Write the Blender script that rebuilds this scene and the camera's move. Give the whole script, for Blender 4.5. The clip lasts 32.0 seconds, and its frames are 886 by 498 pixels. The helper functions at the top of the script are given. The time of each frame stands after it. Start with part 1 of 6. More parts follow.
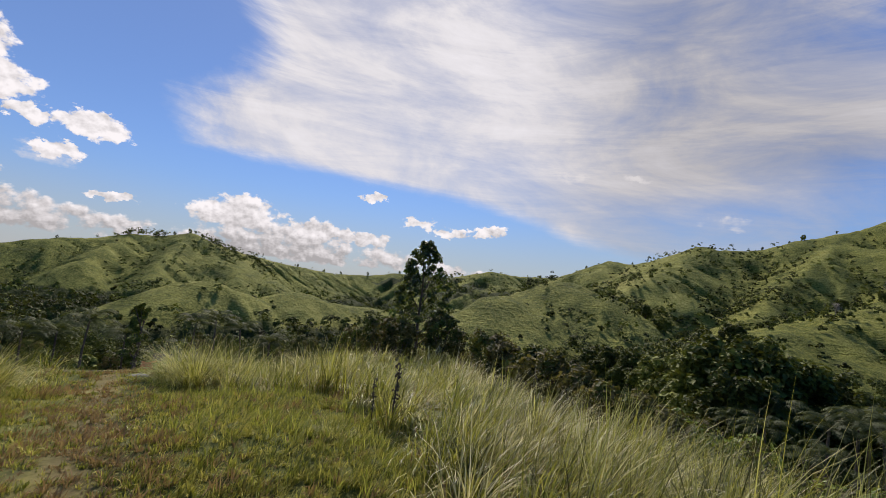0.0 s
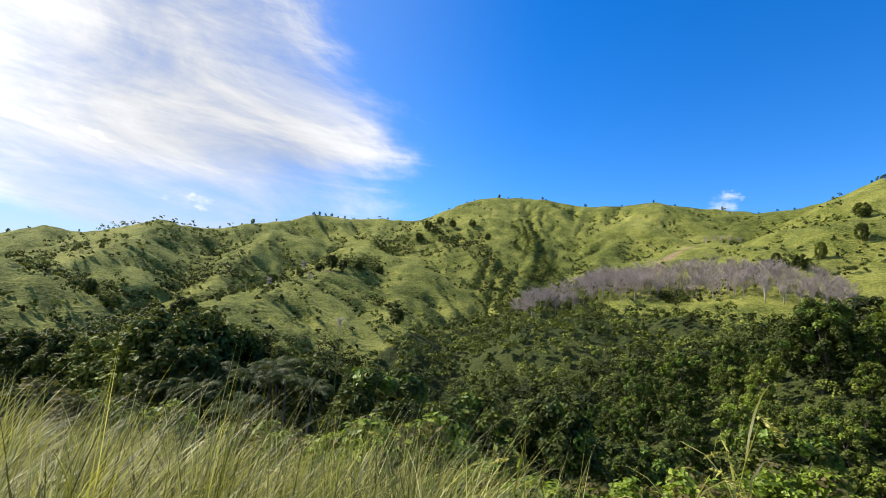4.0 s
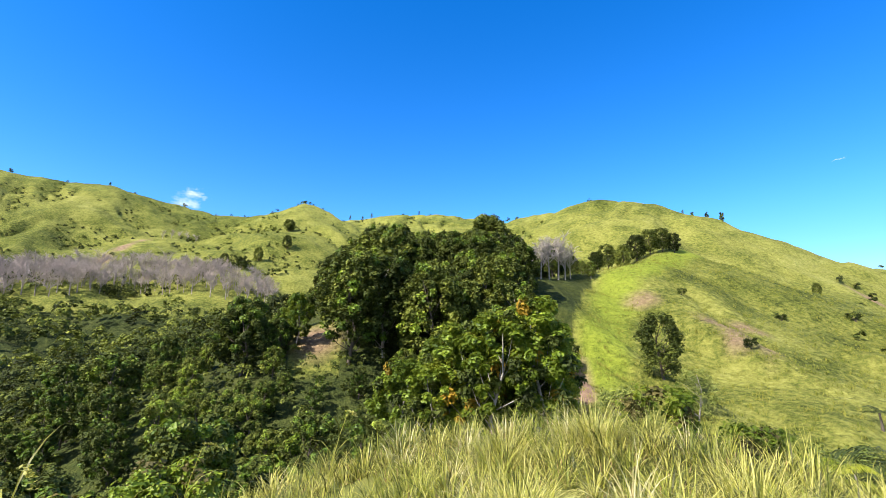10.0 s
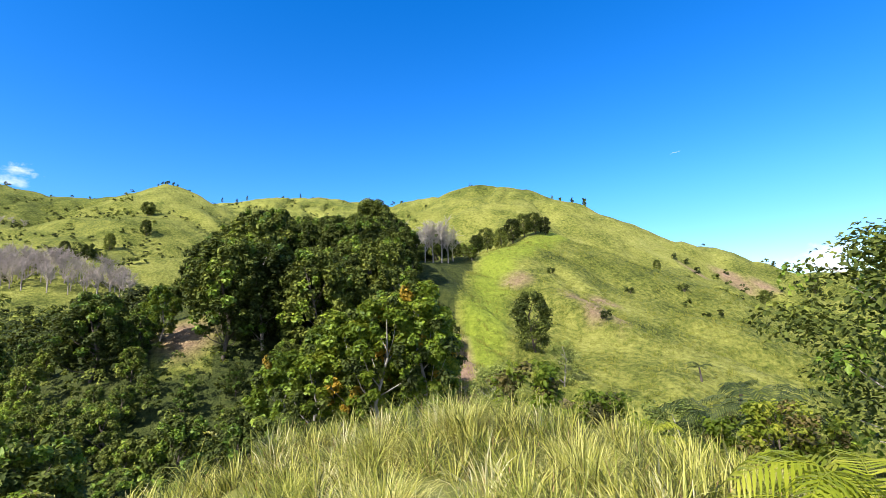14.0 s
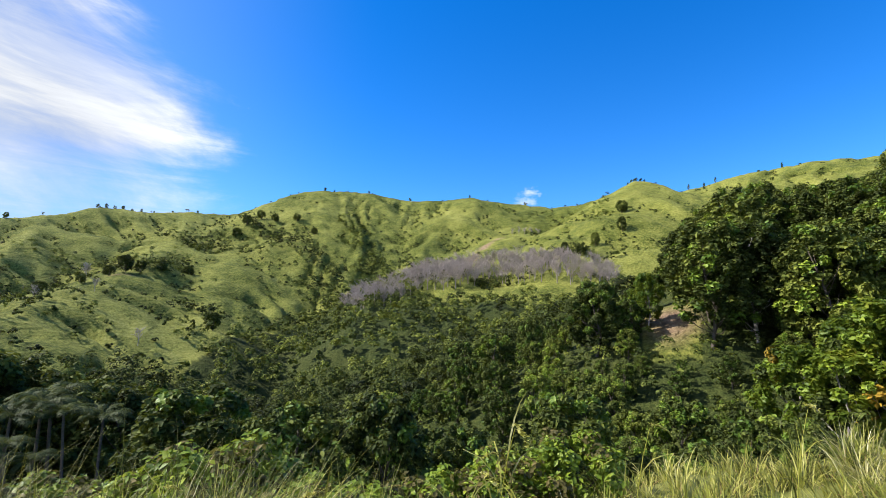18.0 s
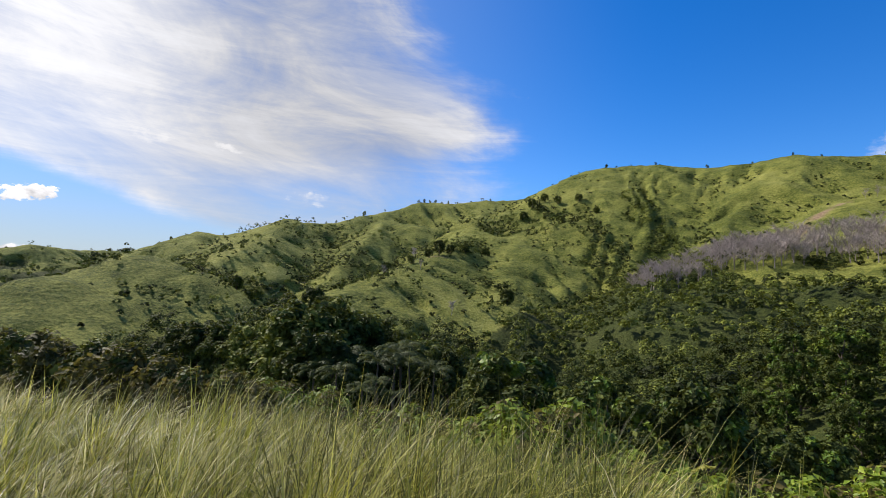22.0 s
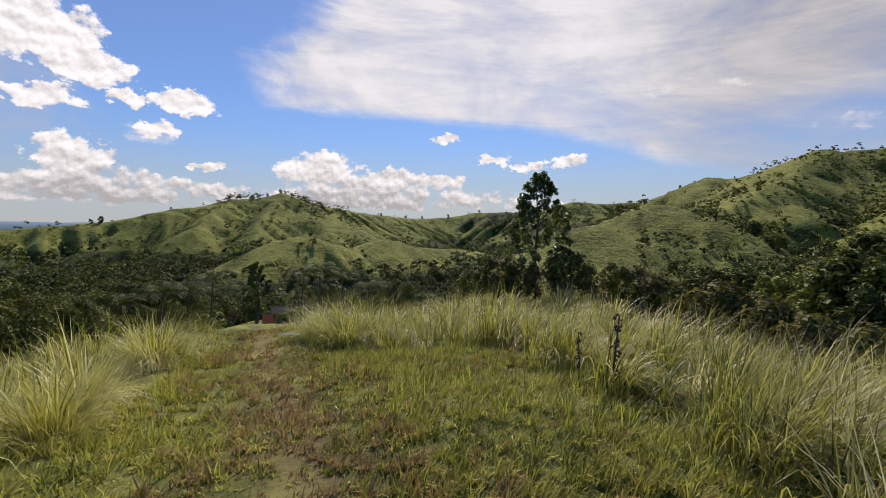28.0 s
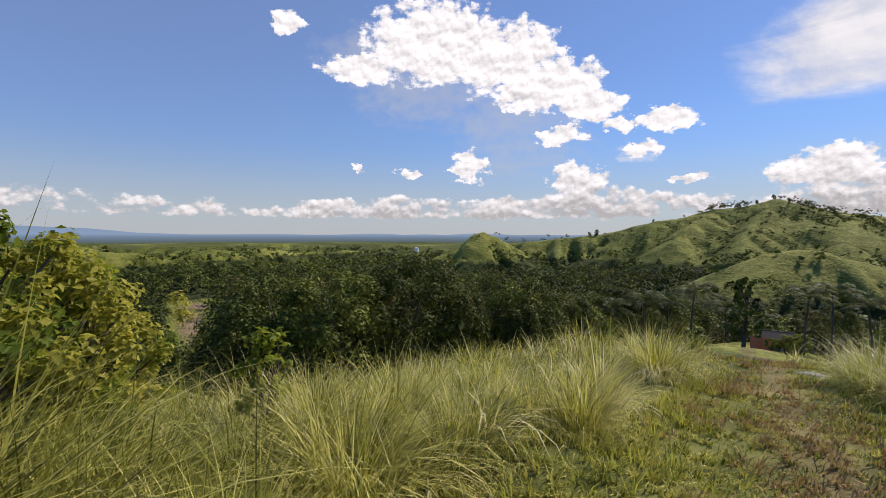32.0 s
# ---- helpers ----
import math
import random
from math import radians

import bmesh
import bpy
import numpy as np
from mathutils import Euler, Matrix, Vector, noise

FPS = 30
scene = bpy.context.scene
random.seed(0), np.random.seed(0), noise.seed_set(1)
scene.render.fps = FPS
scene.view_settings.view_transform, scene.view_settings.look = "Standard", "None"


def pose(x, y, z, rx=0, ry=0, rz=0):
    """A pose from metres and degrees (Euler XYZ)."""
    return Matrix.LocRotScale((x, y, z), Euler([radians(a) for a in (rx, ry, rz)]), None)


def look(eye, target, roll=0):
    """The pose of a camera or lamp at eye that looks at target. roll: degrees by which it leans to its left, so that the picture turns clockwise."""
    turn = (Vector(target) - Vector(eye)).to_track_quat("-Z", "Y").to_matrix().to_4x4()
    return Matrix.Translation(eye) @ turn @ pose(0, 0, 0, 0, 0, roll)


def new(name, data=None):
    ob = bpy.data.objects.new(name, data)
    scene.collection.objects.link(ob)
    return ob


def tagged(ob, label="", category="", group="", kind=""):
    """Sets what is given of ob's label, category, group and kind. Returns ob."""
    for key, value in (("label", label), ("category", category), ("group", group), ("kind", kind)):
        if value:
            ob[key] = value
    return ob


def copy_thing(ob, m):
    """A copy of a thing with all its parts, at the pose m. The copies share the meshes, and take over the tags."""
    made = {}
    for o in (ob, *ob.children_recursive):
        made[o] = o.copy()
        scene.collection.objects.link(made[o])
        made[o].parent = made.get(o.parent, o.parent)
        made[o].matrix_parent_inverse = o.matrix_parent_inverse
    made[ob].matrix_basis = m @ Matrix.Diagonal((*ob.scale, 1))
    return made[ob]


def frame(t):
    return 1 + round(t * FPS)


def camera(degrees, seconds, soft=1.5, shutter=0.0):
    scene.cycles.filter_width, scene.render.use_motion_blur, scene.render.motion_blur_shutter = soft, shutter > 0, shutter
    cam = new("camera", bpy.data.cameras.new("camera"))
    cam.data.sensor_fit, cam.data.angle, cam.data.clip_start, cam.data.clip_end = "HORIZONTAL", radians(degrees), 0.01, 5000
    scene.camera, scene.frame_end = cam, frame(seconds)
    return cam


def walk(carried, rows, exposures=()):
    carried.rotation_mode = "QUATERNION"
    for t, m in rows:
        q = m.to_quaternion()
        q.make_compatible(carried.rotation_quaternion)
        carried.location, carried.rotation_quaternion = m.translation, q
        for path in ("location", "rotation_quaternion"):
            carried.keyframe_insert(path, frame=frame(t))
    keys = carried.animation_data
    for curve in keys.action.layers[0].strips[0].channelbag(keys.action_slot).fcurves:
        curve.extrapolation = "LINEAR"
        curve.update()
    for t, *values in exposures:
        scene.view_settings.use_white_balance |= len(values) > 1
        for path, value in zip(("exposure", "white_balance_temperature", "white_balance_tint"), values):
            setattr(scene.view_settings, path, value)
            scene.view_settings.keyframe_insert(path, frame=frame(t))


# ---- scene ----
# camera: turns on a hilltop, shifting by a step or two
cam = camera(87.07, 32.0, soft=0.7)
PATH = [
    (0.0, pose(-0.036, -0.537, 1.387, 95.33, -5.77, -0.54)),
    (0.5, pose(0.022, -0.540, 1.362, 95.08, -5.23, -9.62)),
    (1.0, pose(0.104, -0.539, 1.377, 94.75, -5.41, -18.35)),
    (1.5, pose(0.150, -0.541, 1.389, 95.06, -5.23, -25.79)),
    (2.0, pose(0.160, -0.573, 1.397, 95.36, -4.84, -32.56)),
    (2.5, pose(0.234, -0.595, 1.401, 95.90, -4.19, -39.63)),
    (3.0, pose(0.356, -0.615, 1.369, 96.30, -4.27, -46.39)),
    (3.5, pose(0.436, -0.628, 1.379, 96.88, -4.37, -53.20)),
    (4.0, pose(0.476, -0.632, 1.366, 97.82, -3.99, -60.95)),
    (4.5, pose(0.506, -0.706, 1.356, 98.65, -3.77, -67.67)),
    (6.5, pose(0.369, -0.768, 1.584, 99.35, -2.65, -78.94)),
    (7.0, pose(0.301, -0.938, 1.542, 98.95, -2.74, -80.38)),
    (7.5, pose(0.258, -1.094, 1.539, 99.11, -3.26, -83.37)),
    (8.0, pose(0.244, -1.187, 1.587, 99.54, -3.27, -87.87)),
    (8.5, pose(0.214, -1.235, 1.613, 99.91, -2.30, -94.81)),
    (9.0, pose(0.117, -1.287, 1.613, 100.08, -1.56, -103.97)),
    (9.5, pose(-0.014, -1.320, 1.651, 100.22, -1.39, -113.42)),
    (10.0, pose(-0.132, -1.346, 1.706, 99.98, -0.89, -121.60)),
    (10.5, pose(-0.248, -1.377, 1.800, 99.18, -0.51, -126.81)),
    (11.0, pose(-0.389, -1.433, 1.903, 98.50, 0.21, -130.58)),
    (11.5, pose(-0.499, -1.474, 1.986, 98.28, 0.84, -133.33)),
    (12.0, pose(-0.505, -1.468, 1.990, 98.20, 1.33, -135.29)),
    (12.5, pose(-0.510, -1.465, 1.992, 98.12, 1.69, -136.57)),
    (13.0, pose(-0.512, -1.449, 1.992, 98.04, 1.94, -137.05)),
    (13.5, pose(-0.513, -1.416, 1.997, 97.88, 2.08, -136.98)),
    (15.5, pose(0.063, -1.255, 1.644, 97.97, 1.27, -119.99)),
    (16.0, pose(0.188, -1.179, 1.607, 98.05, 1.56, -113.22)),
    (16.5, pose(0.246, -1.128, 1.645, 97.62, 1.52, -103.20)),
    (17.0, pose(0.250, -1.036, 1.605, 97.24, 1.30, -95.28)),
    (17.5, pose(0.261, -0.962, 1.643, 97.42, 0.92, -88.17)),
    (18.0, pose(0.306, -0.861, 1.645, 97.68, 0.25, -81.45)),
    (18.5, pose(0.318, -0.755, 1.658, 97.91, 0.06, -76.11)),
    (19.0, pose(0.290, -0.675, 1.622, 97.82, -0.05, -71.99)),
    (19.5, pose(0.271, -0.567, 1.626, 97.11, -0.23, -68.88)),
    (20.0, pose(0.231, -0.505, 1.604, 96.42, -0.50, -65.50)),
    (20.5, pose(0.157, -0.453, 1.602, 95.54, -0.77, -60.15)),
    (21.0, pose(0.124, -0.376, 1.604, 95.00, -1.16, -55.69)),
    (21.5, pose(0.142, -0.346, 1.543, 94.92, -1.23, -51.31)),
    (22.0, pose(0.079, -0.312, 1.527, 94.86, -1.46, -47.76)),
    (22.5, pose(0.027, -0.177, 1.512, 94.86, -2.23, -43.53)),
    (23.0, pose(0.000, 0.000, 1.500, 94.31, -2.22, -37.56)),
    (23.5, pose(-0.070, 0.173, 1.475, 93.04, -2.61, -30.57)),
    (24.0, pose(-0.226, 0.270, 1.468, 91.00, -2.42, -24.12)),
    (24.5, pose(-0.383, 0.391, 1.473, 89.51, -1.77, -20.07)),
    (25.0, pose(-0.507, 0.516, 1.453, 88.41, -2.08, -16.92)),
    (25.5, pose(-0.638, 0.659, 1.470, 87.93, -2.71, -13.63)),
    (27.5, pose(-1.289, 0.400, 1.321, 87.36, -2.66, 3.02)),
    (28.0, pose(-1.379, 0.455, 1.320, 87.27, -0.67, 9.30)),
    (28.5, pose(-1.511, 0.556, 1.312, 87.19, 0.60, 15.58)),
    (29.0, pose(-1.628, 0.627, 1.326, 87.02, 0.88, 21.48)),
    (29.5, pose(-1.738, 0.704, 1.318, 86.85, 1.02, 29.65)),
    (30.0, pose(-1.811, 0.751, 1.311, 86.91, 0.73, 38.34)),
    (30.5, pose(-1.883, 0.738, 1.314, 86.44, 0.45, 46.45)),
    (31.0, pose(-1.922, 0.703, 1.310, 86.66, 0.60, 53.56)),
    (31.5, pose(-1.946, 0.687, 1.307, 87.48, 0.28, 59.55)),
    (32.0, pose(-1.963, 0.682, 1.307, 88.25, -0.15, 63.71)),
]
walk(cam, PATH, exposures=[(0,-0.25,6800,17),(2,0.08,6850,16),(3,0.2,6750,13),(4.5,0.6,6550,10),(6.5,0.65,6450,9),(9,0.8,6600,11),(10,0.9,6650,11),(13,0.76,6450,10),(16,0.92,6650,11),(17,0.78,6500,10),(18,0.6,6400,10),(20.5,0.38,6450,11),(23,-0.02,6750,14),(25,-0.08,6850,16),(29,-0.18,6850,17),(32,-0.08,6750,17)])

# ---- world and sun ----
SUN_BEARING, SUN_HEIGHT = radians(-6), radians(43)   # bearings run clockwise from +y
sun_dir = Vector((math.sin(SUN_BEARING) * math.cos(SUN_HEIGHT), math.cos(SUN_BEARING) * math.cos(SUN_HEIGHT), math.sin(SUN_HEIGHT)))
sun_data = bpy.data.lights.new("sun", "SUN")
sun_data.energy, sun_data.angle, sun_data.color = 5.0, radians(0.55), (1.0, 0.95, 0.87)
sun = new("sun", sun_data)
sun.matrix_world = look((0, 0, 60), Vector((0, 0, 60)) - sun_dir)


def make_sky():
    """Clear sky, a cirrus sheet to the north, a bank of cumulus over the western plain, and single clouds."""
    world = bpy.data.worlds.new("sky")
    scene.world = world
    world.use_nodes = True
    n, l = world.node_tree.nodes, world.node_tree.links
    n.clear()

    def m(op, a, b=0.0, c=0.0):
        x = n.new("ShaderNodeMath")
        x.operation = op
        for s, v in zip(x.inputs, (a, b, c)):
            if isinstance(v, (int, float)):
                s.default_value = v
            else:
                l.new(v, s)
        return x.outputs[0]

    def step(v, lo, hi):
        x = n.new("ShaderNodeMapRange")
        x.interpolation_type = "SMOOTHSTEP"
        l.new(v, x.inputs["Value"])
        x.inputs["From Min"].default_value, x.inputs["From Max"].default_value = lo, hi
        return x.outputs[0]

    def line(v, stops):
        """Piecewise line through (in, out) stops, as a float curve over the first and last."""
        lo, hi = stops[0][0], stops[-1][0]
        out_lo, out_hi = min(s[1] for s in stops), max(s[1] for s in stops)
        r = n.new("ShaderNodeMapRange")
        l.new(v, r.inputs["Value"])
        r.inputs["From Min"].default_value, r.inputs["From Max"].default_value = lo, hi
        f = n.new("ShaderNodeFloatCurve")
        l.new(r.outputs[0], f.inputs["Value"])
        pts = f.mapping.curves[0].points
        while len(pts) < len(stops):
            pts.new(0.5, 0.5)
        for p, (a, b) in zip(pts, stops):
            p.location, p.handle_type = ((a - lo) / (hi - lo), (b - out_lo) / (out_hi - out_lo)), "VECTOR"
        f.mapping.update()
        return m("ADD", m("MULTIPLY", f.outputs[0], out_hi - out_lo), out_lo)

    sky = n.new("ShaderNodeTexSky")
    sky.sky_type, sky.sun_disc = "NISHITA", False
    sky.sun_elevation, sky.sun_rotation = SUN_HEIGHT, SUN_BEARING
    sky.altitude, sky.air_density, sky.dust_density, sky.ozone_density = 600, 1.0, 0.15, 5.0
    hsv = n.new("ShaderNodeHueSaturation")
    hsv.inputs["Hue"].default_value, hsv.inputs["Saturation"].default_value = 0.509, 1.33
    l.new(sky.outputs[0], hsv.inputs["Color"])
    clear = n.new("ShaderNodeBackground")
    l.new(hsv.outputs[0], clear.inputs["Color"])

    way = n.new("ShaderNodeTexCoord").outputs["Generated"]
    sep = n.new("ShaderNodeSeparateXYZ")
    l.new(way, sep.inputs[0])
    az = m("MULTIPLY", m("ARCTAN2", sep.outputs[0], sep.outputs[1]), 57.2958)
    el = m("MULTIPLY", m("ARCSINE", sep.outputs[2]), 57.2958)

    l.new(m("ADD", 0.108, m("MULTIPLY", step(el, -2.0, 15.0), 0.062)), clear.inputs["Strength"])

    def field(scale_az, scale_el, detail, rough, off_az=0.0, off_el=0.0, warp=0.0, tilt=0.0):
        c = n.new("ShaderNodeCombineXYZ")
        l.new(m("MULTIPLY", m("ADD", m("ADD", az, off_az), m("MULTIPLY", el, tilt)), scale_az), c.inputs[0])
        l.new(m("MULTIPLY", m("ADD", el, off_el), scale_el), c.inputs[1])
        t = n.new("ShaderNodeTexNoise")
        t.inputs["Scale"].default_value, t.inputs["Detail"].default_value = 1.0, detail
        t.inputs["Roughness"].default_value, t.inputs["Distortion"].default_value = rough, warp
        l.new(c.outputs[0], t.inputs["Vector"])
        return m("SUBTRACT", t.outputs["Fac"], 0.5)

    # cirrus sheet: above a slanting lower edge, between a west and an east edge
    low = line(az, [(-60, 13.5), (-30, 12.6), (-20, 12.7), (-8, 12.0), (2, 11.0), (12, 8.5), (22.5, 5.6), (60, 4.0)])
    east = line(el, [(0, 54.0), (10.7, 54.5), (15, 53.5), (20, 57.5), (24, 54.5), (27, 49.0), (31, 46.0), (60, 40.0)])
    west = line(el, [(0, -33.0), (13, -32.0), (18, -33.0), (24, -25.0), (40, -30.0), (60, -60.0)])
    soft = field(0.055, 0.11, 7, 0.62, warp=0.5, tilt=0.8)
    fibre = field(0.045, 0.30, 8, 0.66, off_az=40, warp=0.7, tilt=1.2)
    inside = m("MINIMUM", m("MINIMUM", m("MULTIPLY", m("SUBTRACT", el, low), 1.3), m("MULTIPLY", m("SUBTRACT", east, az), 0.20)), m("MULTIPLY", m("SUBTRACT", az, west), 0.30))
    body = step(m("ADD", inside, m("MULTIPLY", m("ADD", soft, m("MULTIPLY", fibre, 0.5)), 4.0)), -0.5, 1.9)
    thin_high = step(el, 20.0, 40.0)
    dens = m("ADD", 0.88, m("SUBTRACT", m("MULTIPLY", m("ADD", soft, m("MULTIPLY", fibre, 0.45)), 1.5), m("MULTIPLY", thin_high, 0.10)))
    grey_part = m("MULTIPLY", step(az, 12.0, 30.0), m("SUBTRACT", 1.0, step(m("SUBTRACT", el, m("MULTIPLY", m("SUBTRACT", az, 20.0), 0.12)), 9.0, 15.5)))
    dens = m("SUBTRACT", dens, m("MULTIPLY", grey_part, 0.42))
    dens = m("SUBTRACT", dens, m("MULTIPLY", m("MULTIPLY", step(az, 24.0, 48.0), step(el, 16.0, 27.0)), 0.34))
    veil = m("MULTIPLY", body, m("MINIMUM", m("MAXIMUM", dens, 0.0), 0.97))

    # heaps: (bearing, height, half width, half height, base cut)
    heaps = [(-65, 22.0, 8.5, 4.6), (-57, 20.4, 7.5, 4.2), (-50.5, 17.4, 6.0, 3.0), (-73.5, 19.0, 4.6, 1.6), (-53, 16.2, 4.6, 2.0), (-46.4, 14.8, 3.8, 1.9), (-38.3, 12.7, 3.6, 1.3), (-43.2, 12.4, 1.7, 0.8), (-49.8, 11.5, 2.8, 1.2), (-40.8, 9.8, 2.2, 0.9),
             (-60.6, 8.2, 2.2, 2.1), (-67.8, 7.4, 1.7, 0.6), (-74.0, 7.9, 0.9, 0.6), (-82, 23, 2.0, 1.4), (-47.8, 6.4, 3.2, 2.2), (-36.0, 6.2, 2.4, 0.5), (-24, 6.4, 5.0, 2.2), (-15, 5.6, 3.6, 1.6), (-9.0, 10.4, 1.4, 0.6), (-9.6, 5.4, 3.0, 1.2), (-3.4, 7.9, 2.2, 0.7), (5.2, 7.9, 2.2, 0.9), (0.8, 7.2, 2.4, 0.5)]
    wisps = [(14.2, 14.8, 2.4, 0.7), (31.5, 10.2, 3.0, 0.8), (91.8, 13.5, 2.6, 1.0), (162.9, 16.5, 0.8, 0.2), (175.5, 3.6, 4.0, 1.6), (-41.2, 9.4, 2.4, 1.6), (22, 15.0, 1.6, 0.5)]

    ragged_az, ragged_el = m("ADD", az, m("MULTIPLY", field(0.42, 0.6, 6, 0.62, off_az=17), 6.5)), m("ADD", el, m("MULTIPLY", field(0.42, 0.6, 6, 0.62, off_el=31), 3.4))

    def ovals(places, az=ragged_az, el=ragged_el):
        best = None
        for a, e, ra, re in places:
            da, de = m("MULTIPLY", m("SUBTRACT", az, a), 1 / ra), m("MULTIPLY", m("SUBTRACT", el, e), 1 / re)
            v = m("SUBTRACT", 1.0, m("ADD", m("MULTIPLY", da, da), m("MULTIPLY", de, de)))
            best = v if best is None else m("MAXIMUM", best, v)
        return best

    def puffs(scale, up):
        """Billows: distance from the hearts of packed puffs, at three sizes."""
        c = n.new("ShaderNodeCombineXYZ")
        l.new(m("ADD", az, up * 0.4), c.inputs[0])
        l.new(m("MULTIPLY", m("ADD", el, up), 1.25), c.inputs[1])
        t = n.new("ShaderNodeTexVoronoi")
        t.voronoi_dimensions, t.feature, t.normalize = "2D", "SMOOTH_F1", True
        t.inputs["Scale"].default_value, t.inputs["Detail"].default_value = scale, 2.6
        t.inputs["Roughness"].default_value, t.inputs["Lacunarity"].default_value, t.inputs["Smoothness"].default_value = 0.5, 2.3, 0.25
        l.new(c.outputs[0], t.inputs["Vector"])
        return m("SUBTRACT", 0.36, t.outputs["Distance"])

    best = ovals(heaps)
    # the bank along the plain
    top = line(az, [(-125, 4.0), (-96, 4.4), (-93, 3.3), (-90, 4.0), (-86, 3.2), (-82, 3.4), (-77, 4.6), (-73, 4.2), (-69, 5.0), (-63, 4.3), (-57, 4.9), (-52, 4.4), (-48, 6.4), (-42, 5.4), (-36, 4.2), (-30, 4.8), (-24, 6.6), (-14, 5.4), (2, 3.6), (12, 2.0)])
    bank = m("MINIMUM", m("MULTIPLY", m("SUBTRACT", top, el), 0.80), m("MULTIPLY", m("SUBTRACT", el, 1.9), 1.2))
    bank = m("ADD", m("MINIMUM", bank, 0.42), m("SUBTRACT", m("MULTIPLY", field(0.13, 0.16, 3, 0.5, off_az=9), 1.9), 0.12))
    best = m("MAXIMUM", best, bank)
    lump = field(0.36, 0.55, 11, 0.55)
    lump_up = field(0.36, 0.55, 11, 0.55, off_az=0.25, off_el=0.6)
    billow, billow_up = puffs(0.65, 0.0), puffs(0.65, 0.45)
    cum = step(m("ADD", m("MAXIMUM", m("MULTIPLY", best, 1.7), -2.0), m("ADD", m("MULTIPLY", lump, 3.0), m("MULTIPLY", billow, 2.2))), 0.0, 0.75)
    lit = m("ADD", 0.74, m("ADD", m("MULTIPLY", m("SUBTRACT", billow, billow_up), 0.85), m("ADD", m("MULTIPLY", m("SUBTRACT", lump, lump_up), 1.0), m("MULTIPLY", step(el, 1.5, 10.0), 0.28))))
    lit = m("SUBTRACT", lit, m("MULTIPLY", step(m("SUBTRACT", top, el), 0.4, 3.0), 0.20))
    lit = m("MINIMUM", m("MAXIMUM", lit, 0.50), 1.15)
    wisp = m("MULTIPLY", step(m("ADD", m("MAXIMUM", ovals(wisps), -1.5), m("MULTIPLY", m("ADD", lump, fibre), 4.5)), 0.0, 1.8), 0.7)

    def cloud(strength, tint):
        b = n.new("ShaderNodeBackground")
        b.inputs["Color"].default_value = (*tint, 1)
        if isinstance(strength, float):
            b.inputs["Strength"].default_value = strength
        else:
            l.new(strength, b.inputs["Strength"])
        return b.outputs[0]

    def over(fac, a, b):
        x = n.new("ShaderNodeMixShader")
        l.new(fac, x.inputs[0])
        l.new(a, x.inputs[1])
        l.new(b, x.inputs[2])
        return x.outputs[0]

    sheet_light = m("ADD", m("ADD", m("SUBTRACT", 0.76, m("SUBTRACT", m("MULTIPLY", step(az, 6.0, 26.0), 0.24), m("MULTIPLY", step(az, 40.0, 52.0), 0.12))), m("MULTIPLY", m("SUBTRACT", 1.0, step(az, 2.0, 42.0)), 0.13)), m("MULTIPLY", m("ADD", soft, m("MULTIPLY", fibre, 0.6)), 0.75))
    haze = m("MULTIPLY", m("SUBTRACT", 1.0, step(el, 0.0, 11.0)), m("MULTIPLY", m("MULTIPLY", m("SUBTRACT", 1.0, step(az, 10.0, 70.0)), step(az, -170.0, -115.0)), 0.72))
    out = over(haze, clear.outputs[0], cloud(0.64, (0.78, 0.88, 1.0)))
    milk = m("MULTIPLY", m("MULTIPLY", m("SUBTRACT", 1.0, step(az, 15.0, 75.0)), step(az, -170.0, -115.0)), 0.42)
    out = over(milk, out, cloud(0.50, (0.74, 0.86, 1.0)))
    out = over(veil, out, cloud(sheet_light, (0.94, 0.965, 1.0)))
    shade = m("MULTIPLY", step(m("ADD", m("MAXIMUM", ovals([(-66, 17.5, 9, 4.5), (-55, 11.5, 8, 5.5), (-72, 20, 7, 4)]), -1.5), m("MULTIPLY", m("ADD", lump, soft), 2.2)), -0.3, 1.3), 0.5)
    out = over(shade, out, cloud(0.62, (0.86, 0.93, 1.0)))
    out = over(wisp, out, cloud(0.9, (0.98, 0.99, 1.0)))
    out = over(cum, out, cloud(lit, (0.965, 0.975, 1.0)))
    end = n.new("ShaderNodeOutputWorld")
    l.new(out, end.inputs["Surface"])


make_sky()

# ---- materials ----
def material(name, rough=0.8):
    m = bpy.data.materials.new(name)
    m.use_nodes = True
    n = m.node_tree.nodes
    b = n["Principled BSDF"]
    b.inputs["Roughness"].default_value = rough
    return m, n, m.node_tree.links, b


def noise_tex(n, l, scale, detail=4, vec=None, rough=0.55):
    t = n.new("ShaderNodeTexNoise")
    t.inputs["Scale"].default_value, t.inputs["Detail"].default_value, t.inputs["Roughness"].default_value = scale, detail, rough
    if vec is not None:
        l.new(vec, t.inputs["Vector"])
    return t.outputs["Fac"]


def ramp(n, l, fac, stops):
    r = n.new("ShaderNodeValToRGB")
    e = r.color_ramp.elements
    while len(e) < len(stops):
        e.new(0.5)
    for el, (p, c) in zip(e, stops):
        el.position, el.color = p, (*c, 1) if len(c) == 3 else c
    l.new(fac, r.inputs[0])
    return r.outputs[0]


